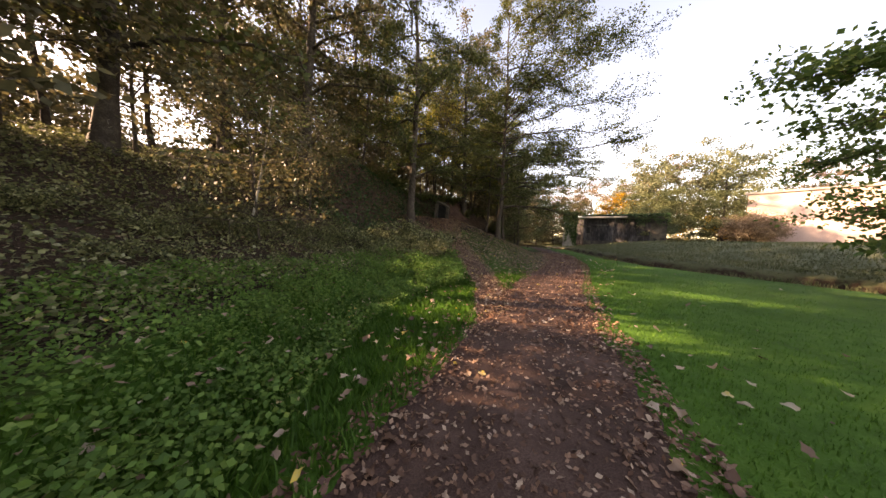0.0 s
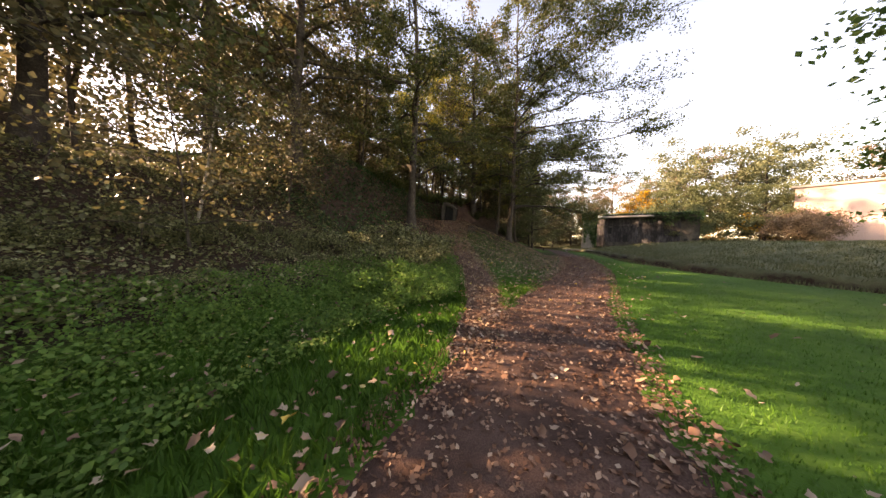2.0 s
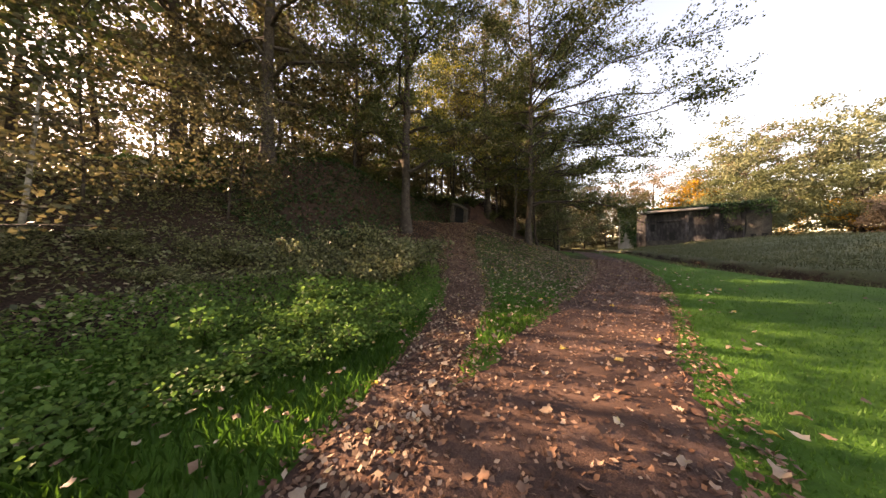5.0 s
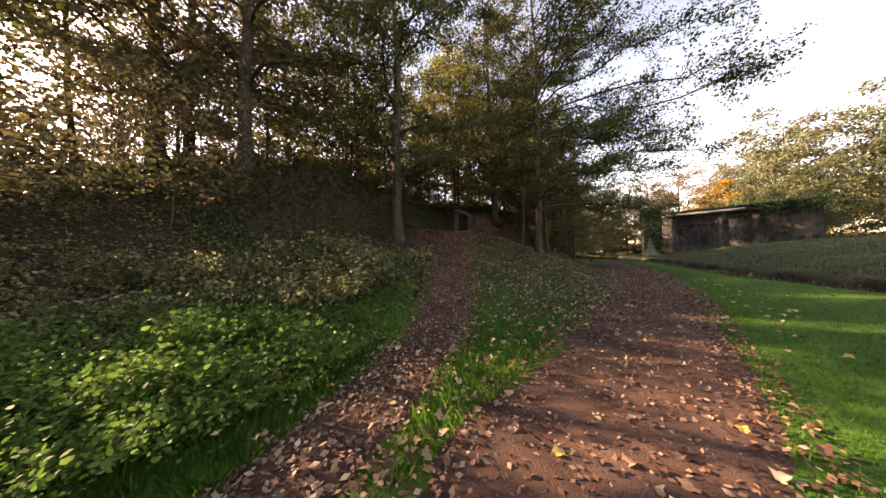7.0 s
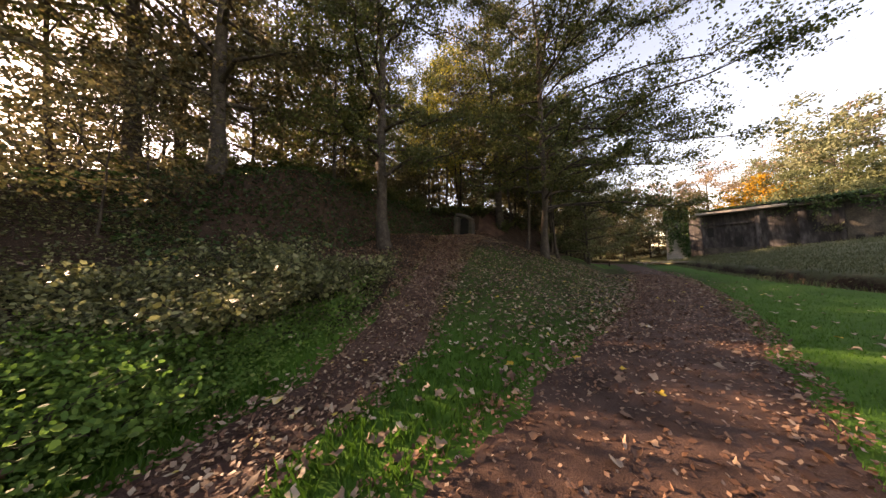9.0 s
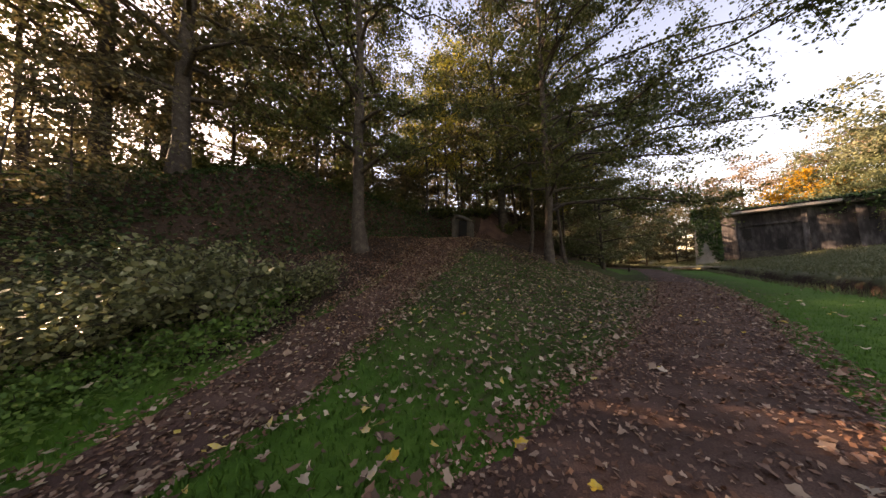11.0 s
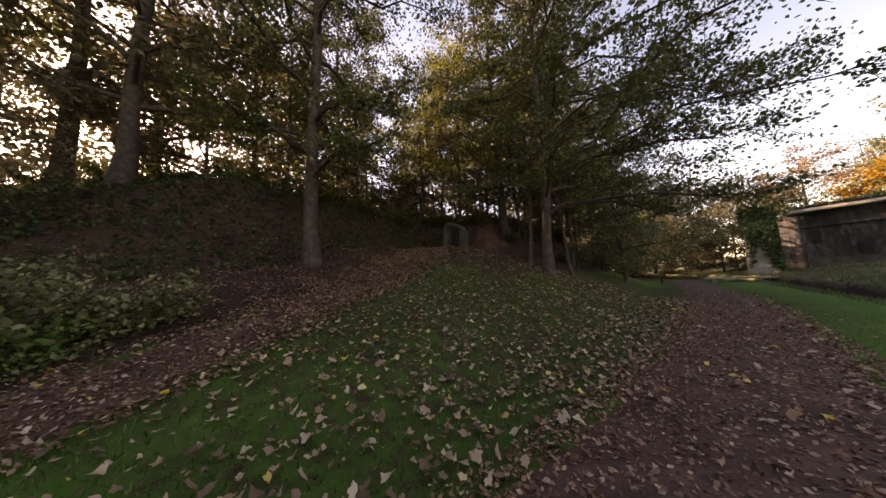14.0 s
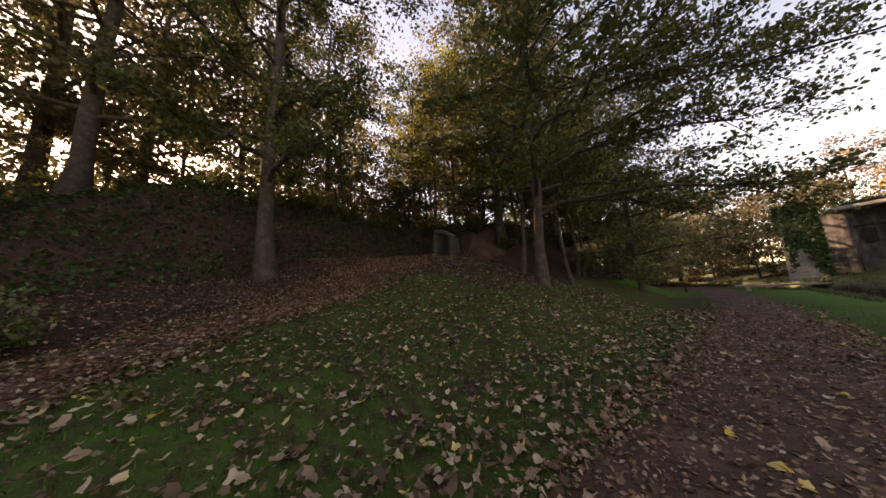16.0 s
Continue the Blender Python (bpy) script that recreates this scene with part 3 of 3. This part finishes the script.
wall = thing("concrete_wall", pose(26.9, 41.7, 1.35, 0, 0, -43), "long stained concrete wall, coloured darker for shade, under a pale projecting roof slab", "wall")


def wall_part(name, x0, y0, z0, x1, y1, z1, mat, label="", bevel=0.03):
    part(name, slab(bmesh.new(), x0, y0, z0, x1, y1, z1, bevel), mat, wall, label)


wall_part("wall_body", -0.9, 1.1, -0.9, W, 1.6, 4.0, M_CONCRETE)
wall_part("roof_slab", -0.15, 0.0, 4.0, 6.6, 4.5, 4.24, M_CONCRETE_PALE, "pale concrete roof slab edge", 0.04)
# the right-hand stretch of the slab is darker than the left
wall_part("roof_slab", 6.63, 0.25, 3.86, W + 0.2, 4.5, 4.16, M_CONCRETE_MID, "darker roof slab edge", 0.04)
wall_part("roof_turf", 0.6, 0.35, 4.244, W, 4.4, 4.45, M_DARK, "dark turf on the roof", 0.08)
for x0, x1, z1 in ((0.3, 0.62, 3.9), (4.5, 4.85, 3.85), (7.1, 7.6, 3.7), (9.2, 9.5, 3.7)):
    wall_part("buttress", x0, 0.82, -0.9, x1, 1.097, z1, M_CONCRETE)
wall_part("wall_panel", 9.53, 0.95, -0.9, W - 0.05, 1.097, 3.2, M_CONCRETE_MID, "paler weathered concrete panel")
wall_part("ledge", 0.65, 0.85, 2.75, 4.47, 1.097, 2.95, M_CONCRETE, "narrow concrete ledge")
wall_part("plinth", 0.65, 0.88, -0.9, 4.47, 1.097, 0.25, M_CONCRETE_MID, "lighter plinth")
# solid dark blocks on the wall face, painting the shade of small holes
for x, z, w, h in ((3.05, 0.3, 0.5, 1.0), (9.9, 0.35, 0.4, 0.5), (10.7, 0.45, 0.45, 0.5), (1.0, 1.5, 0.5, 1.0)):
    wall_part("opening_shade", x, 0.93, z, x + w, 1.093, z + h, M_DARK, "dark block standing for the shade in a small opening", 0.01)
rng = np.random.default_rng(18)
n = 3000
q = np.stack([rng.uniform(0.3, W + 0.3, n), rng.uniform(0.2, 3.5, n), np.full(n, 4.5)], 1)
hang = rng.uniform(size=n) < smooth(4.8, 8.5, q[:, 0]) * 0.75
q[hang, 1] = rng.uniform(-0.15, 0.35, hang.sum())
q[hang, 2] = 4.5 - rng.uniform(0, 1, hang.sum()) ** 1.6 * (0.5 + 1.3 * np.abs(np.sin(q[hang, 0] * 1.3)))
v, f = leaf_quads(q + rng.normal(size=(n, 3)) * 0.07, 0.2, rng)
part("roof_ivy", quick_mesh("roof_ivy", v, f, LEAF["ivy"]), None, wall, "ivy hanging over the roof edge")
pil = thing("pillar", pose(25.0, 41.4, 0.2, 0, 0, -33), "leaning pale concrete pillar covered in ivy", "pillar")
bm = bmesh.new()
slab(bm, -0.75, -0.5, -0.6, 0.75, 0.7, 5.7, 0.06)
for v in bm.verts:
    v.co.x += (0.05 * (6 - v.co.z)) * (0.2 if v.co.x > 0 else -0.7)
part("core", bm, M_CONCRETE_PALE, pil)
rng = np.random.default_rng(8)
n = 9000
q = rng.uniform(-1, 1, (n, 3)) * np.array([0.9, 0.75, 2.7]) + np.array([0.08, 0.1, 3.1])
fc = rng.integers(0, 4, n)
q[fc == 0, 1] = -0.6
q[fc == 1, 0] = -0.86
q[fc == 2, 0] = 0.92
q[fc == 3, 2] = 5.8
keep = (q[:, 2] > 0.5 + 2.2 * np.exp(-((q[:, 0] + 0.05) / 0.42) ** 2)) & ~((q[:, 0] < -0.6 - 0.04 * q[:, 2]) & (q[:, 2] < 4.6))
v, f = leaf_quads(q[keep] + rng.normal(size=(keep.sum(), 3)) * 0.07, 0.22, rng)
part("ivy", quick_mesh("ivy", v, f, LEAF["ivy"]), None, pil, "dark green ivy")

# ---- bunker portal in the bank ----
px, py = 1.95, 26.6
portal = thing("portal", pose(px, py, ground_z(px, py) - 0.3, 0, 4, -12), "small weathered concrete portal in the dark bank", "doorway")
for x in (-0.55, 0.6):
    bm = bmesh.new()
    slab(bm, x - 0.14, -0.2, -0.2, x + 0.14, 0.6, 2.0 if x < 0 else 1.7, 0.05)
    part("post", bm, M_CONCRETE_MID, portal)
tb = Tubes()
a = np.linspace(0, 1, 8)
tb.add(np.stack([-0.6 + 1.35 * a, 0 * a + 0.05, 2.15 - 0.5 * a ** 2], 1), 0.15 + 0 * a, 6)
part("lintel", tb.mesh("lintel", M_CONCRETE_MID), None, portal)
# near-black slab that paints the shade within the portal
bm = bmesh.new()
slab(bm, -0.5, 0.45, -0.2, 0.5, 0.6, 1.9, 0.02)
part("recess_shade", bm, M_DARK, portal, "dark slab standing for the shade inside the portal")

# ---- plank bridge, peg ----
bridge = thing("plank_bridge", pose(22.6, 38.4, 0.32, 0, 0, -22), "weathered timber plank bridge across the ditch", "bridge")
for k in range(3):
    bm = bmesh.new()
    slab(bm, -2.9, -0.55 + k * 0.38, -0.08, 2.9, -0.2 + k * 0.38, 0.02, 0.01)
    part("plank", bm, M_WOOD, bridge)
for x in (-2.3, 2.3):
    bm = bmesh.new()
    slab(bm, x - 0.12, -0.6, -0.55, x + 0.12, 0.65, -0.08, 0.02)
    part("bearer", bm, M_WOOD, bridge)
peg = thing("peg", pose(17.2, 39.9, ground_z(17.2, 39.9)), "short dark wooden peg at the path edge", "post")
tb = Tubes()
tb.add([(0, 0, -0.1), (0.01, 0, 0.2), (0.02, 0.01, 0.42), (0.02, 0.01, 0.45)], [0.09, 0.085, 0.08, 0.03], 9)
part("stake", tb.mesh("stake", M_BARK), None, peg)

# ---- pink house ----
house = thing("house", pose(54, 27.5, ground_z(54, 27.5), 0, 0, -62), "pale pink plastered house behind the trees", "house")
bm = bmesh.new()
slab(bm, -9, 0, -1, 9, 9, 6.9, 0.03)
part("wall", bm, M_PLASTER, house)
bm = bmesh.new()
slab(bm, -9.3, -0.3, 6.9, 9.3, 9.3, 7.2, 0.04)
part("roof", bm, M_CONCRETE_PALE, house)

# ---- small growth: herbs, grass, shrubs ----


def scatter(n, x0, x1, y0, y1, seed):
    r = np.random.default_rng(seed)
    return r.uniform(x0, x1, n), r.uniform(y0, y1, n), r


def off_paths(x, y, gap=0.0):
    """True where neither path lies."""
    a = np.abs(beside(MAIN, x, y)) > 1.03 + gap
    half = np.interp(y, [4.6, 8, 13, 20], [0.35, 0.52, 0.68, 0.9])
    b = (np.abs(beside(SIDE, x, y)) > half + gap) | (y > 26)
    return a & b


def blades(name, x, y, r, tall, mat, label, wide=0.008, plain=False):
    n = len(x)
    z = height(x, y) - 0.01
    h = tall * r.uniform(0.5, 1.4, n)
    az, bend = r.uniform(0, 2 * np.pi, n), r.uniform(0.1, 0.7, n) * h
    b = np.stack([x, y, z], 1)
    side = np.stack([-np.sin(az) * wide, np.cos(az) * wide, 0 * az], 1)
    m = b + np.stack([np.cos(az) * bend * 0.35, np.sin(az) * bend * 0.35, h * 0.6], 1)
    t = b + np.stack([np.cos(az) * bend, np.sin(az) * bend, h], 1)
    rows = [b - side, b + side, t] if plain else [b - side, b + side, m + side * 0.7, t, m - side * 0.7]
    f = np.arange(len(rows) * n).reshape(n, len(rows))
    return tagged(new(name, quick_mesh(name, np.stack(rows, 1).reshape(-1, 3), f, mat)), label, "grass", kind="stuff")


# lawn to the right of the footpath, denser beside it
x, y, r = scatter(420000, 0, 17, -1.5, 30, 31)
d = -beside(MAIN, x, y)
keep = (d > 0.98) & (r.uniform(size=len(x)) < np.clip(1.3 * np.exp(-(d - 1) / 2.2) * np.exp(-np.maximum(y - 8, 0) / 9), 0.035, 1)) & (-beside(DITCH, x, y) < -0.9)
blades("grass", x[keep], y[keep], r, 0.05, M_GRASS, "short bright green lawn grass", 0.007, True)
# verge and mound between the two paths
x, y, r = scatter(200000, -2.5, 12, 0, 24, 32)
s = beside(FOOT, x, y)
left = beside(MAIN, x, y)
keep = (left > 0.95) & off_paths(x, y, -0.05) & (s < 5.5) & (r.uniform(size=len(x)) < np.where(beside(SIDE, x, y) < 0, 0.75 - 0.5 * smooth(10, 14, y), np.clip(1.3 - s * 0.8, 0.04, 1)))
blades("verge_grass", x[keep], y[keep], r, 0.06 + 0.07 * smooth(11, 8.5, y[keep]), M_GRASS, "tufted green grass on the path verge")
# rough meadow past the ditch
x, y, r = scatter(90000, 15, 40, 2, 50, 33)
v = -beside(DITCH, x, y)
keep = (v > -1.3) & (v < 24) & (r.uniform(size=len(x)) < np.exp(-np.maximum(v, 0) / 12)) & (np.abs(v - 0.1) > 0.35)
blades("meadow_grass", x[keep], y[keep], r, 0.12 + 0.12 * (0.5 + 0.5 * bumps(x[keep] * 1.1, y[keep] * 1.1)), M_DRY, "tall rough olive meadow grass along the ditch", 0.022, True)


def herbs(name, n, box, seed, keep_fn, tall, size, mat, label):
    x, y, r = scatter(n, *box, seed)
    patch = 0.5 + 0.5 * bumps(x * 1.7 + 3, y * 1.4)
    k = keep_fn(x, y) & (r.uniform(size=n) < 0.25 + 0.85 * patch)
    x, y, patch = x[k], y[k], patch[k]
    z = height(x, y) + tall * (0.25 + 0.75 * patch) * r.uniform(0.15, 1.0, len(x)) ** 0.7
    v, f = leaf_quads(np.stack([x, y, z], 1), size, r, 0.55, 0.75)
    return tagged(new(name, quick_mesh(name, v, f, mat)), label, "undergrowth", kind="stuff")


def bankside(lo, hi, y1):
    def f(x, y):
        s = beside(FOOT, x, y)
        return (s > lo) & (s < hi) & (beside(MAIN, x, y) > 1.0) & off_paths(x, y, 0.12) & (beside(SIDE, x, y) > 0) & (y < y1)
    return f


herbs("nettles", 210000, (-6, 2.2, -1, 15), 41, bankside(-0.55, 2.6, 14.2), 0.32, 0.05, M_HERB, "low green nettles and ground ivy beside the path")
def meadow(x, y):
    v = -beside(DITCH, x, y)
    return (v > 0.15) & (v < 9) & (bumps(x * 0.9 + 5, y * 0.8) > -0.15)


herbs("meadow_herbs", 60000, (14, 36, 2, 46), 44, meadow, 0.30, 0.10, M_DRY, "clumps of rough olive herbs in the meadow")
herbs("brambles", 130000, (-11, 2.2, -3, 14), 42, bankside(1.5, 10.5, 13.0), 0.32, 0.07, M_BRAMBLE, "tangled olive-brown brambles covering the bank")


def shrub_meshes(seed, wide, tall, leaf, count, size):
    r = np.random.default_rng(seed)
    tb, pts = Tubes(), []
    for _ in range(17):
        az, ln, q = r.uniform(0, 2 * np.pi), r.uniform(0.5, 1.0), np.linspace(0, 1, 7)
        rad = wide * ln * (q ** 1.2)
        line = np.stack([np.cos(az + q * 0.4) * rad, np.sin(az + q * 0.4) * rad, tall * ln * (1.5 * q - 0.75 * q * q) - 0.1], 1)
        line += r.normal(size=line.shape) * 0.03
        tb.add(line, 0.011 * (1 - q) + 0.003, 3)
        m = count // 17
        g = r.uniform(0.2, 1.0, m)
        pts.append(np.stack([np.interp(g, q, line[:, c]) for c in range(3)], 1) + r.normal(size=(m, 3)) * np.array([0.13, 0.13, 0.09]))
    v, f = leaf_quads(np.concatenate(pts), size, r, 0.4, 0.7, oval=True)
    return tb.mesh("stem", M_BARK), quick_mesh("foliage", v, f, leaf)


S_BRAMBLE = shrub_meshes(51, 0.95, 0.95, M_BRAMBLE, 1400, 0.072)
S_BRAMBLE2 = shrub_meshes(52, 0.8, 1.2, M_BRAMBLE, 1400, 0.068)
S_GREEN = shrub_meshes(53, 0.75, 0.6, M_HERB, 1300, 0.07)
S_HERB = shrub_meshes(55, 0.95, 0.8, M_HERB, 2600, 0.052)
S_DARK = shrub_meshes(54, 1.4, 1.7, LEAF["dark"], 1100, 0.15)


def place_shrub(meshes, x, y, turn, scale, label):
    t = thing("shrub", pose(x, y, ground_z(x, y) - 0.02, 0, 0, turn) @ Matrix.Scale(scale, 4), label, "shrub", "shrubs on the bank")
    part("stem", meshes[0], None, t)
    part("foliage", meshes[1], None, t)


r = np.random.default_rng(61)
made = 0
for _ in range(4000):
    x, y = r.uniform(-7.5, 2.0), r.uniform(0.5, 13.4)
    s, sd = float(beside(FOOT, [x], [y])[0]), float(beside(SIDE, [x], [y])[0])
    if s < 1.5 + 0.10 * abs(y - 9) or s > 4.6 or sd < 1.15 or made > 62:
        continue
    k = r.integers(0, 2)
    big = (np.interp(s, [1.5, 2.8, 3.8], [0.4, 0.55, 1.0]) if y < 9 else 1.0) * np.interp(y, [2, 6, 9, 10.2, 11.8, 13], [0.65, 0.65, 0.5, 1.0, 1.35, 1.0]) * r.uniform(0.7, 1.1)
    place_shrub((S_BRAMBLE, S_BRAMBLE2)[k], x, y, r.uniform(0, 360), big, "tangled olive bramble bush on the bank beside the path")
    made += 1
for x, y, sc in ((0.9, 8.9, 0.9), (0.6, 7.8, 0.8), (0.2, 9.4, 1.0), (1.1, 11.4, 0.9), (0.7, 12.6, 1.0), (-0.1, 12.2, 1.0), (0.9, 10.2, 0.7), (-0.5, 6.9, 0.7), (-0.9, 5.6, 0.7), (0.8, 13.6, 0.8)):
    place_shrub(S_GREEN, x, y, r.uniform(0, 360), sc, "low leafy green bush at the path edge")
for x, y, sc in ((0.3, 7.2, 0.9), (-0.3, 7.9, 1.0), (0.4, 8.4, 1.05), (-0.5, 8.9, 1.1), (0.7, 7.7, 0.85), (-1.0, 7.4, 0.95)):
    place_shrub(S_HERB, x, y, r.uniform(0, 360), sc, "tall leafy green nettle clump in the sun")
made = 0
while made < 24:
    x, y = r.uniform(-2.6, 1.4), r.uniform(3.0, 12.5)
    s, sd = float(beside(FOOT, [x], [y])[0]), float(beside(SIDE, [x], [y])[0])
    if 0.15 < s < 2.2 and sd > 0.95 and float(beside(MAIN, [x], [y])[0]) > 1.9:
        place_shrub(S_GREEN, x, y, r.uniform(0, 360), r.uniform(0.4, 0.8), "low leafy green bush at the path edge")
        made += 1
for x, y, sc in ((-8.8, 1.2, 0.9), (-9.2, 3.4, 0.8), (-9.4, 4.4, 0.6), (-8.6, -0.4, 0.8), (-11.0, 6.0, 0.9), (-11.0, 2.0, 1.0), (-5.8, 18.8, 1.0), (-4.0, 22.4, 0.9), (-9.4, 14.6, 0.8), (-2.4, 27.8, 0.9), (3.4, 29.0, 0.9), (6.8, 31.6, 1.0), (9.6, 33.0, 1.0), (-8.4, -1.6, 0.9), (-7.6, 17.0, 0.8), (-6.0, 20.5, 0.9), (-3.2, 20.8, 0.7), (-2.4, 23.4, 0.8), (-1.4, 25.6, 0.8), (0.2, 28.4, 0.9), (1.9, 28.6, 0.8), (5.2, 29.4, 0.8), (-7.8, 15.6, 0.7)):
    place_shrub(S_DARK, x, y, r.uniform(0, 360), sc, "dark green leafy bush beneath the trees")


def upper_bank(x, y):
    return (beside(TOE, x, y) > -0.3) & (beside(TOE, x, y) < 8) & (y > 11.5) & (beside(SIDE, x, y) > 1.2)


herbs("ivy_cover", 90000, (-12, 8, 11, 34), 43, upper_bank, 0.30, 0.13, LEAF["ivy"], "dark ivy and ferns covering the shaded bank")

# pale young stem leaning out of the brambles
sap = thing("sapling", pose(-4.85, 7.75, ground_z(-4.85, 7.75)), "thin pale-barked sapling leaning from the brambles", "tree")
tb = Tubes()
q = np.linspace(0, 1, 9)
tb.add(np.stack([0.55 * q ** 0.8, 0.1 * q, 3.6 * q - 0.1], 1), 0.032 * (1 - q) + 0.008, 7)
part("trunk", tb.mesh("trunk", M_BARK_PALE), None, sap)
r = np.random.default_rng(71)
lp = np.array([0.5, 0.1, 3.1]) + r.normal(size=(900, 3)) * np.array([0.75, 0.7, 0.55])
v, f = leaf_quads(lp, 0.10, r, 0.4)
part("crown", quick_mesh("crown", v, f, LEAF["dark"]), None, sap)

# ---- fallen leaves ----


def lobed(r, n=13):
    """Outline of a five-lobed leaf, a metre across, slightly curled."""
    a = np.linspace(0, 2 * np.pi, n, endpoint=False)
    rad = 0.36 + 0.085 * np.cos(5 * a) + 0.05 * np.cos(a) + r.uniform(-0.05, 0.05, n)
    v = np.stack([rad * np.cos(a), rad * np.sin(a), r.uniform(0.02, 0.10) * np.cos(2 * a + r.uniform(0, 6)) + 0.14 * rad ** 2], 1)
    v = np.concatenate([[[0, 0, 0]], v])
    i = np.arange(n)
    return v, np.stack([0 * i, 1 + i, 1 + (i + 1) % n], 1)


def leaf_field(name, x, y, r, size, lift, mat, label):
    """Many lobed leaves lying on the ground, joined."""
    tv, tf = lobed(r)
    n, k = len(x), len(tv)
    az, sc = r.uniform(0, 2 * np.pi, n), size * r.uniform(0.35, 1.0, n) ** 1.4 * 1.6
    squash = r.uniform(0.25, 1.0, n)
    c, s = np.cos(az), np.sin(az)
    px, py = tv[None, :, 0] * sc[:, None], tv[None, :, 1] * (sc * squash)[:, None]
    tilt1, tilt2 = r.normal(size=(n, 1)) * 0.28, r.normal(size=(n, 1)) * 0.28
    vx, vy = c[:, None] * px - s[:, None] * py, s[:, None] * px + c[:, None] * py
    vz = tv[None, :, 2] * sc[:, None] * r.uniform(0.3, 2.2, (n, 1)) + tilt1 * vx + tilt2 * vy
    vz = vz - vz.min(1, keepdims=True) * 0.8
    z = height(x, y) + lift
    v = np.stack([x[:, None] + vx, y[:, None] + vy, z[:, None] + vz], 2).reshape(-1, 3)
    f = (tf[None] + (np.arange(n) * k)[:, None, None]).reshape(-1, 3)
    return tagged(new(name, quick_mesh(name, v, f, mat)), label, "fallen leaves", kind="stuff")


def small_leaves(name, x, y, r, size, lift, mat, label):
    p = np.stack([x, y, height(x, y) + lift + r.uniform(0, 0.012, len(x))], 1)
    v, f = leaf_quads(p, size, r, 0.88, 0.62)
    return tagged(new(name, quick_mesh(name, v, f, mat)), label, "fallen leaves", kind="stuff")


x, y, r = scatter(300000, -3, 14, -1.0, 26, 81)
d = np.abs(beside(MAIN, x, y))
keep = (d < 1.25) & (r.uniform(size=len(x)) < 0.5 + 0.15 * smooth(11, 14, y) + 0.45 * smooth(0.35, 1.0, d)) & (r.uniform(size=len(x)) < np.interp(y, [5, 7, 10, 12.5], [1, 0.6, 0.6, 1.0]))
small_leaves("leaf_litter", x[keep], y[keep], r, 0.047, 0.026, M_FALLEN, "brown crumbled leaves on the footpath")
x, y, r = scatter(26000, -3, 16, -1.5, 30, 82)
d = np.abs(beside(MAIN, x, y))
keep = (d < 1.3) & (r.uniform(size=len(x)) < 0.45 + 0.4 * smooth(0.3, 1.0, d))
leaf_field("fallen_leaves", x[keep], y[keep], r, 0.088, 0.026, M_FALLEN, "curled brown maple leaves on the footpath")
# climbing path and the wooded slope above it
x, y, r = scatter(230000, -9, 8, 4.5, 28, 83)
sd = beside(SIDE, x, y)
near = np.abs(sd) < np.interp(y, [4.6, 8, 13, 20], [0.4, 0.6, 0.8, 1.2])
slope = (sd > 0) & (beside(FOOT, x, y) > 0.5) & (y > 13.8) & (sd < 12)
keep = (near & (r.uniform(size=len(x)) < 0.9)) | (slope & (r.uniform(size=len(x)) < 0.45 * np.exp(-sd / 9)))
size = 0.05 + 0.035 * smooth(11, 18, y[keep])
small_leaves("leaf_litter", x[keep], y[keep], r, size[:, None], 0.035, M_FALLEN, "brown leaves thick on the climbing path and slope")
x, y, r = scatter(60000, -1, 6, 4.5, 27, 87)
keep = np.abs(beside(SIDE, x, y)) < np.interp(y, [4.6, 8, 13, 20], [0.35, 0.5, 0.8, 1.2])
keep &= r.uniform(size=len(x)) < 0.42
small_leaves("leaf_litter", x[keep], y[keep], r, 0.062, 0.045, M_FALLEN_PALE, "paler dry leaves on the climbing path")
# mound between the paths, and the lawn
x, y, r = scatter(27000, 1.5, 14, 7.5, 26, 84)
keep = (beside(MAIN, x, y) > 1.0) & (beside(SIDE, x, y) < -0.4) & (r.uniform(size=len(x)) < np.interp(y, [8, 12, 15], [0.2, 0.5, 0.9]))
leaf_field("fallen_leaves", x[keep], y[keep], r, 0.095, 0.05, M_FALLEN_PALE, "tan maple leaves lying in the grass")
x, y, r = scatter(1500, 1, 16, -1, 26, 85)
d = -beside(MAIN, x, y)
keep = (d > 1.0) & (r.uniform(size=len(x)) < np.exp(-(d - 1) / 1.6))
leaf_field("fallen_leaves", x[keep], y[keep], r, 0.10, 0.045, M_FALLEN_PALE, "scattered pale leaves on the lawn")
x, y, r = scatter(2000, -5, 2, -1, 13, 86)
keep = (beside(MAIN, x, y) > 1.0) & (beside(SIDE, x, y) > 0.4)
leaf_field("fallen_leaves", x[keep], y[keep], r, 0.085, 0.12, M_FALLEN_PALE, "brown leaves caught in the nettles")

# bright single leaves that stand out
r = np.random.default_rng(91)
shapes = []
for _ in range(6):
    tv, tf = lobed(r)
    shapes.append(quick_mesh("leaf", tv * np.array([0.14, 0.12, 0.25]), tf, M_FALLEN_BRIGHT))
made = 0
while made < 290:
    x, y = r.uniform(-2, 13), r.uniform(0.3, 22)
    d = float(beside(MAIN, [x], [y])[0])
    if not -2.2 < d < 4.5 or (d > 1.6 and y < 9 and r.uniform() < 0.6):
        continue
    ob = new("leaf", shapes[made % 6])
    lift = 0.03 if abs(d) < 1.05 else 0.065
    ob.matrix_basis = pose(x, y, ground_z(x, y) + lift, r.normal() * 9, r.normal() * 9, r.uniform(0, 360)) @ Matrix.Scale(r.uniform(0.7, 1.2), 4)
    ob.parent = footpath if abs(d) < 1.05 else ground
    made += 1
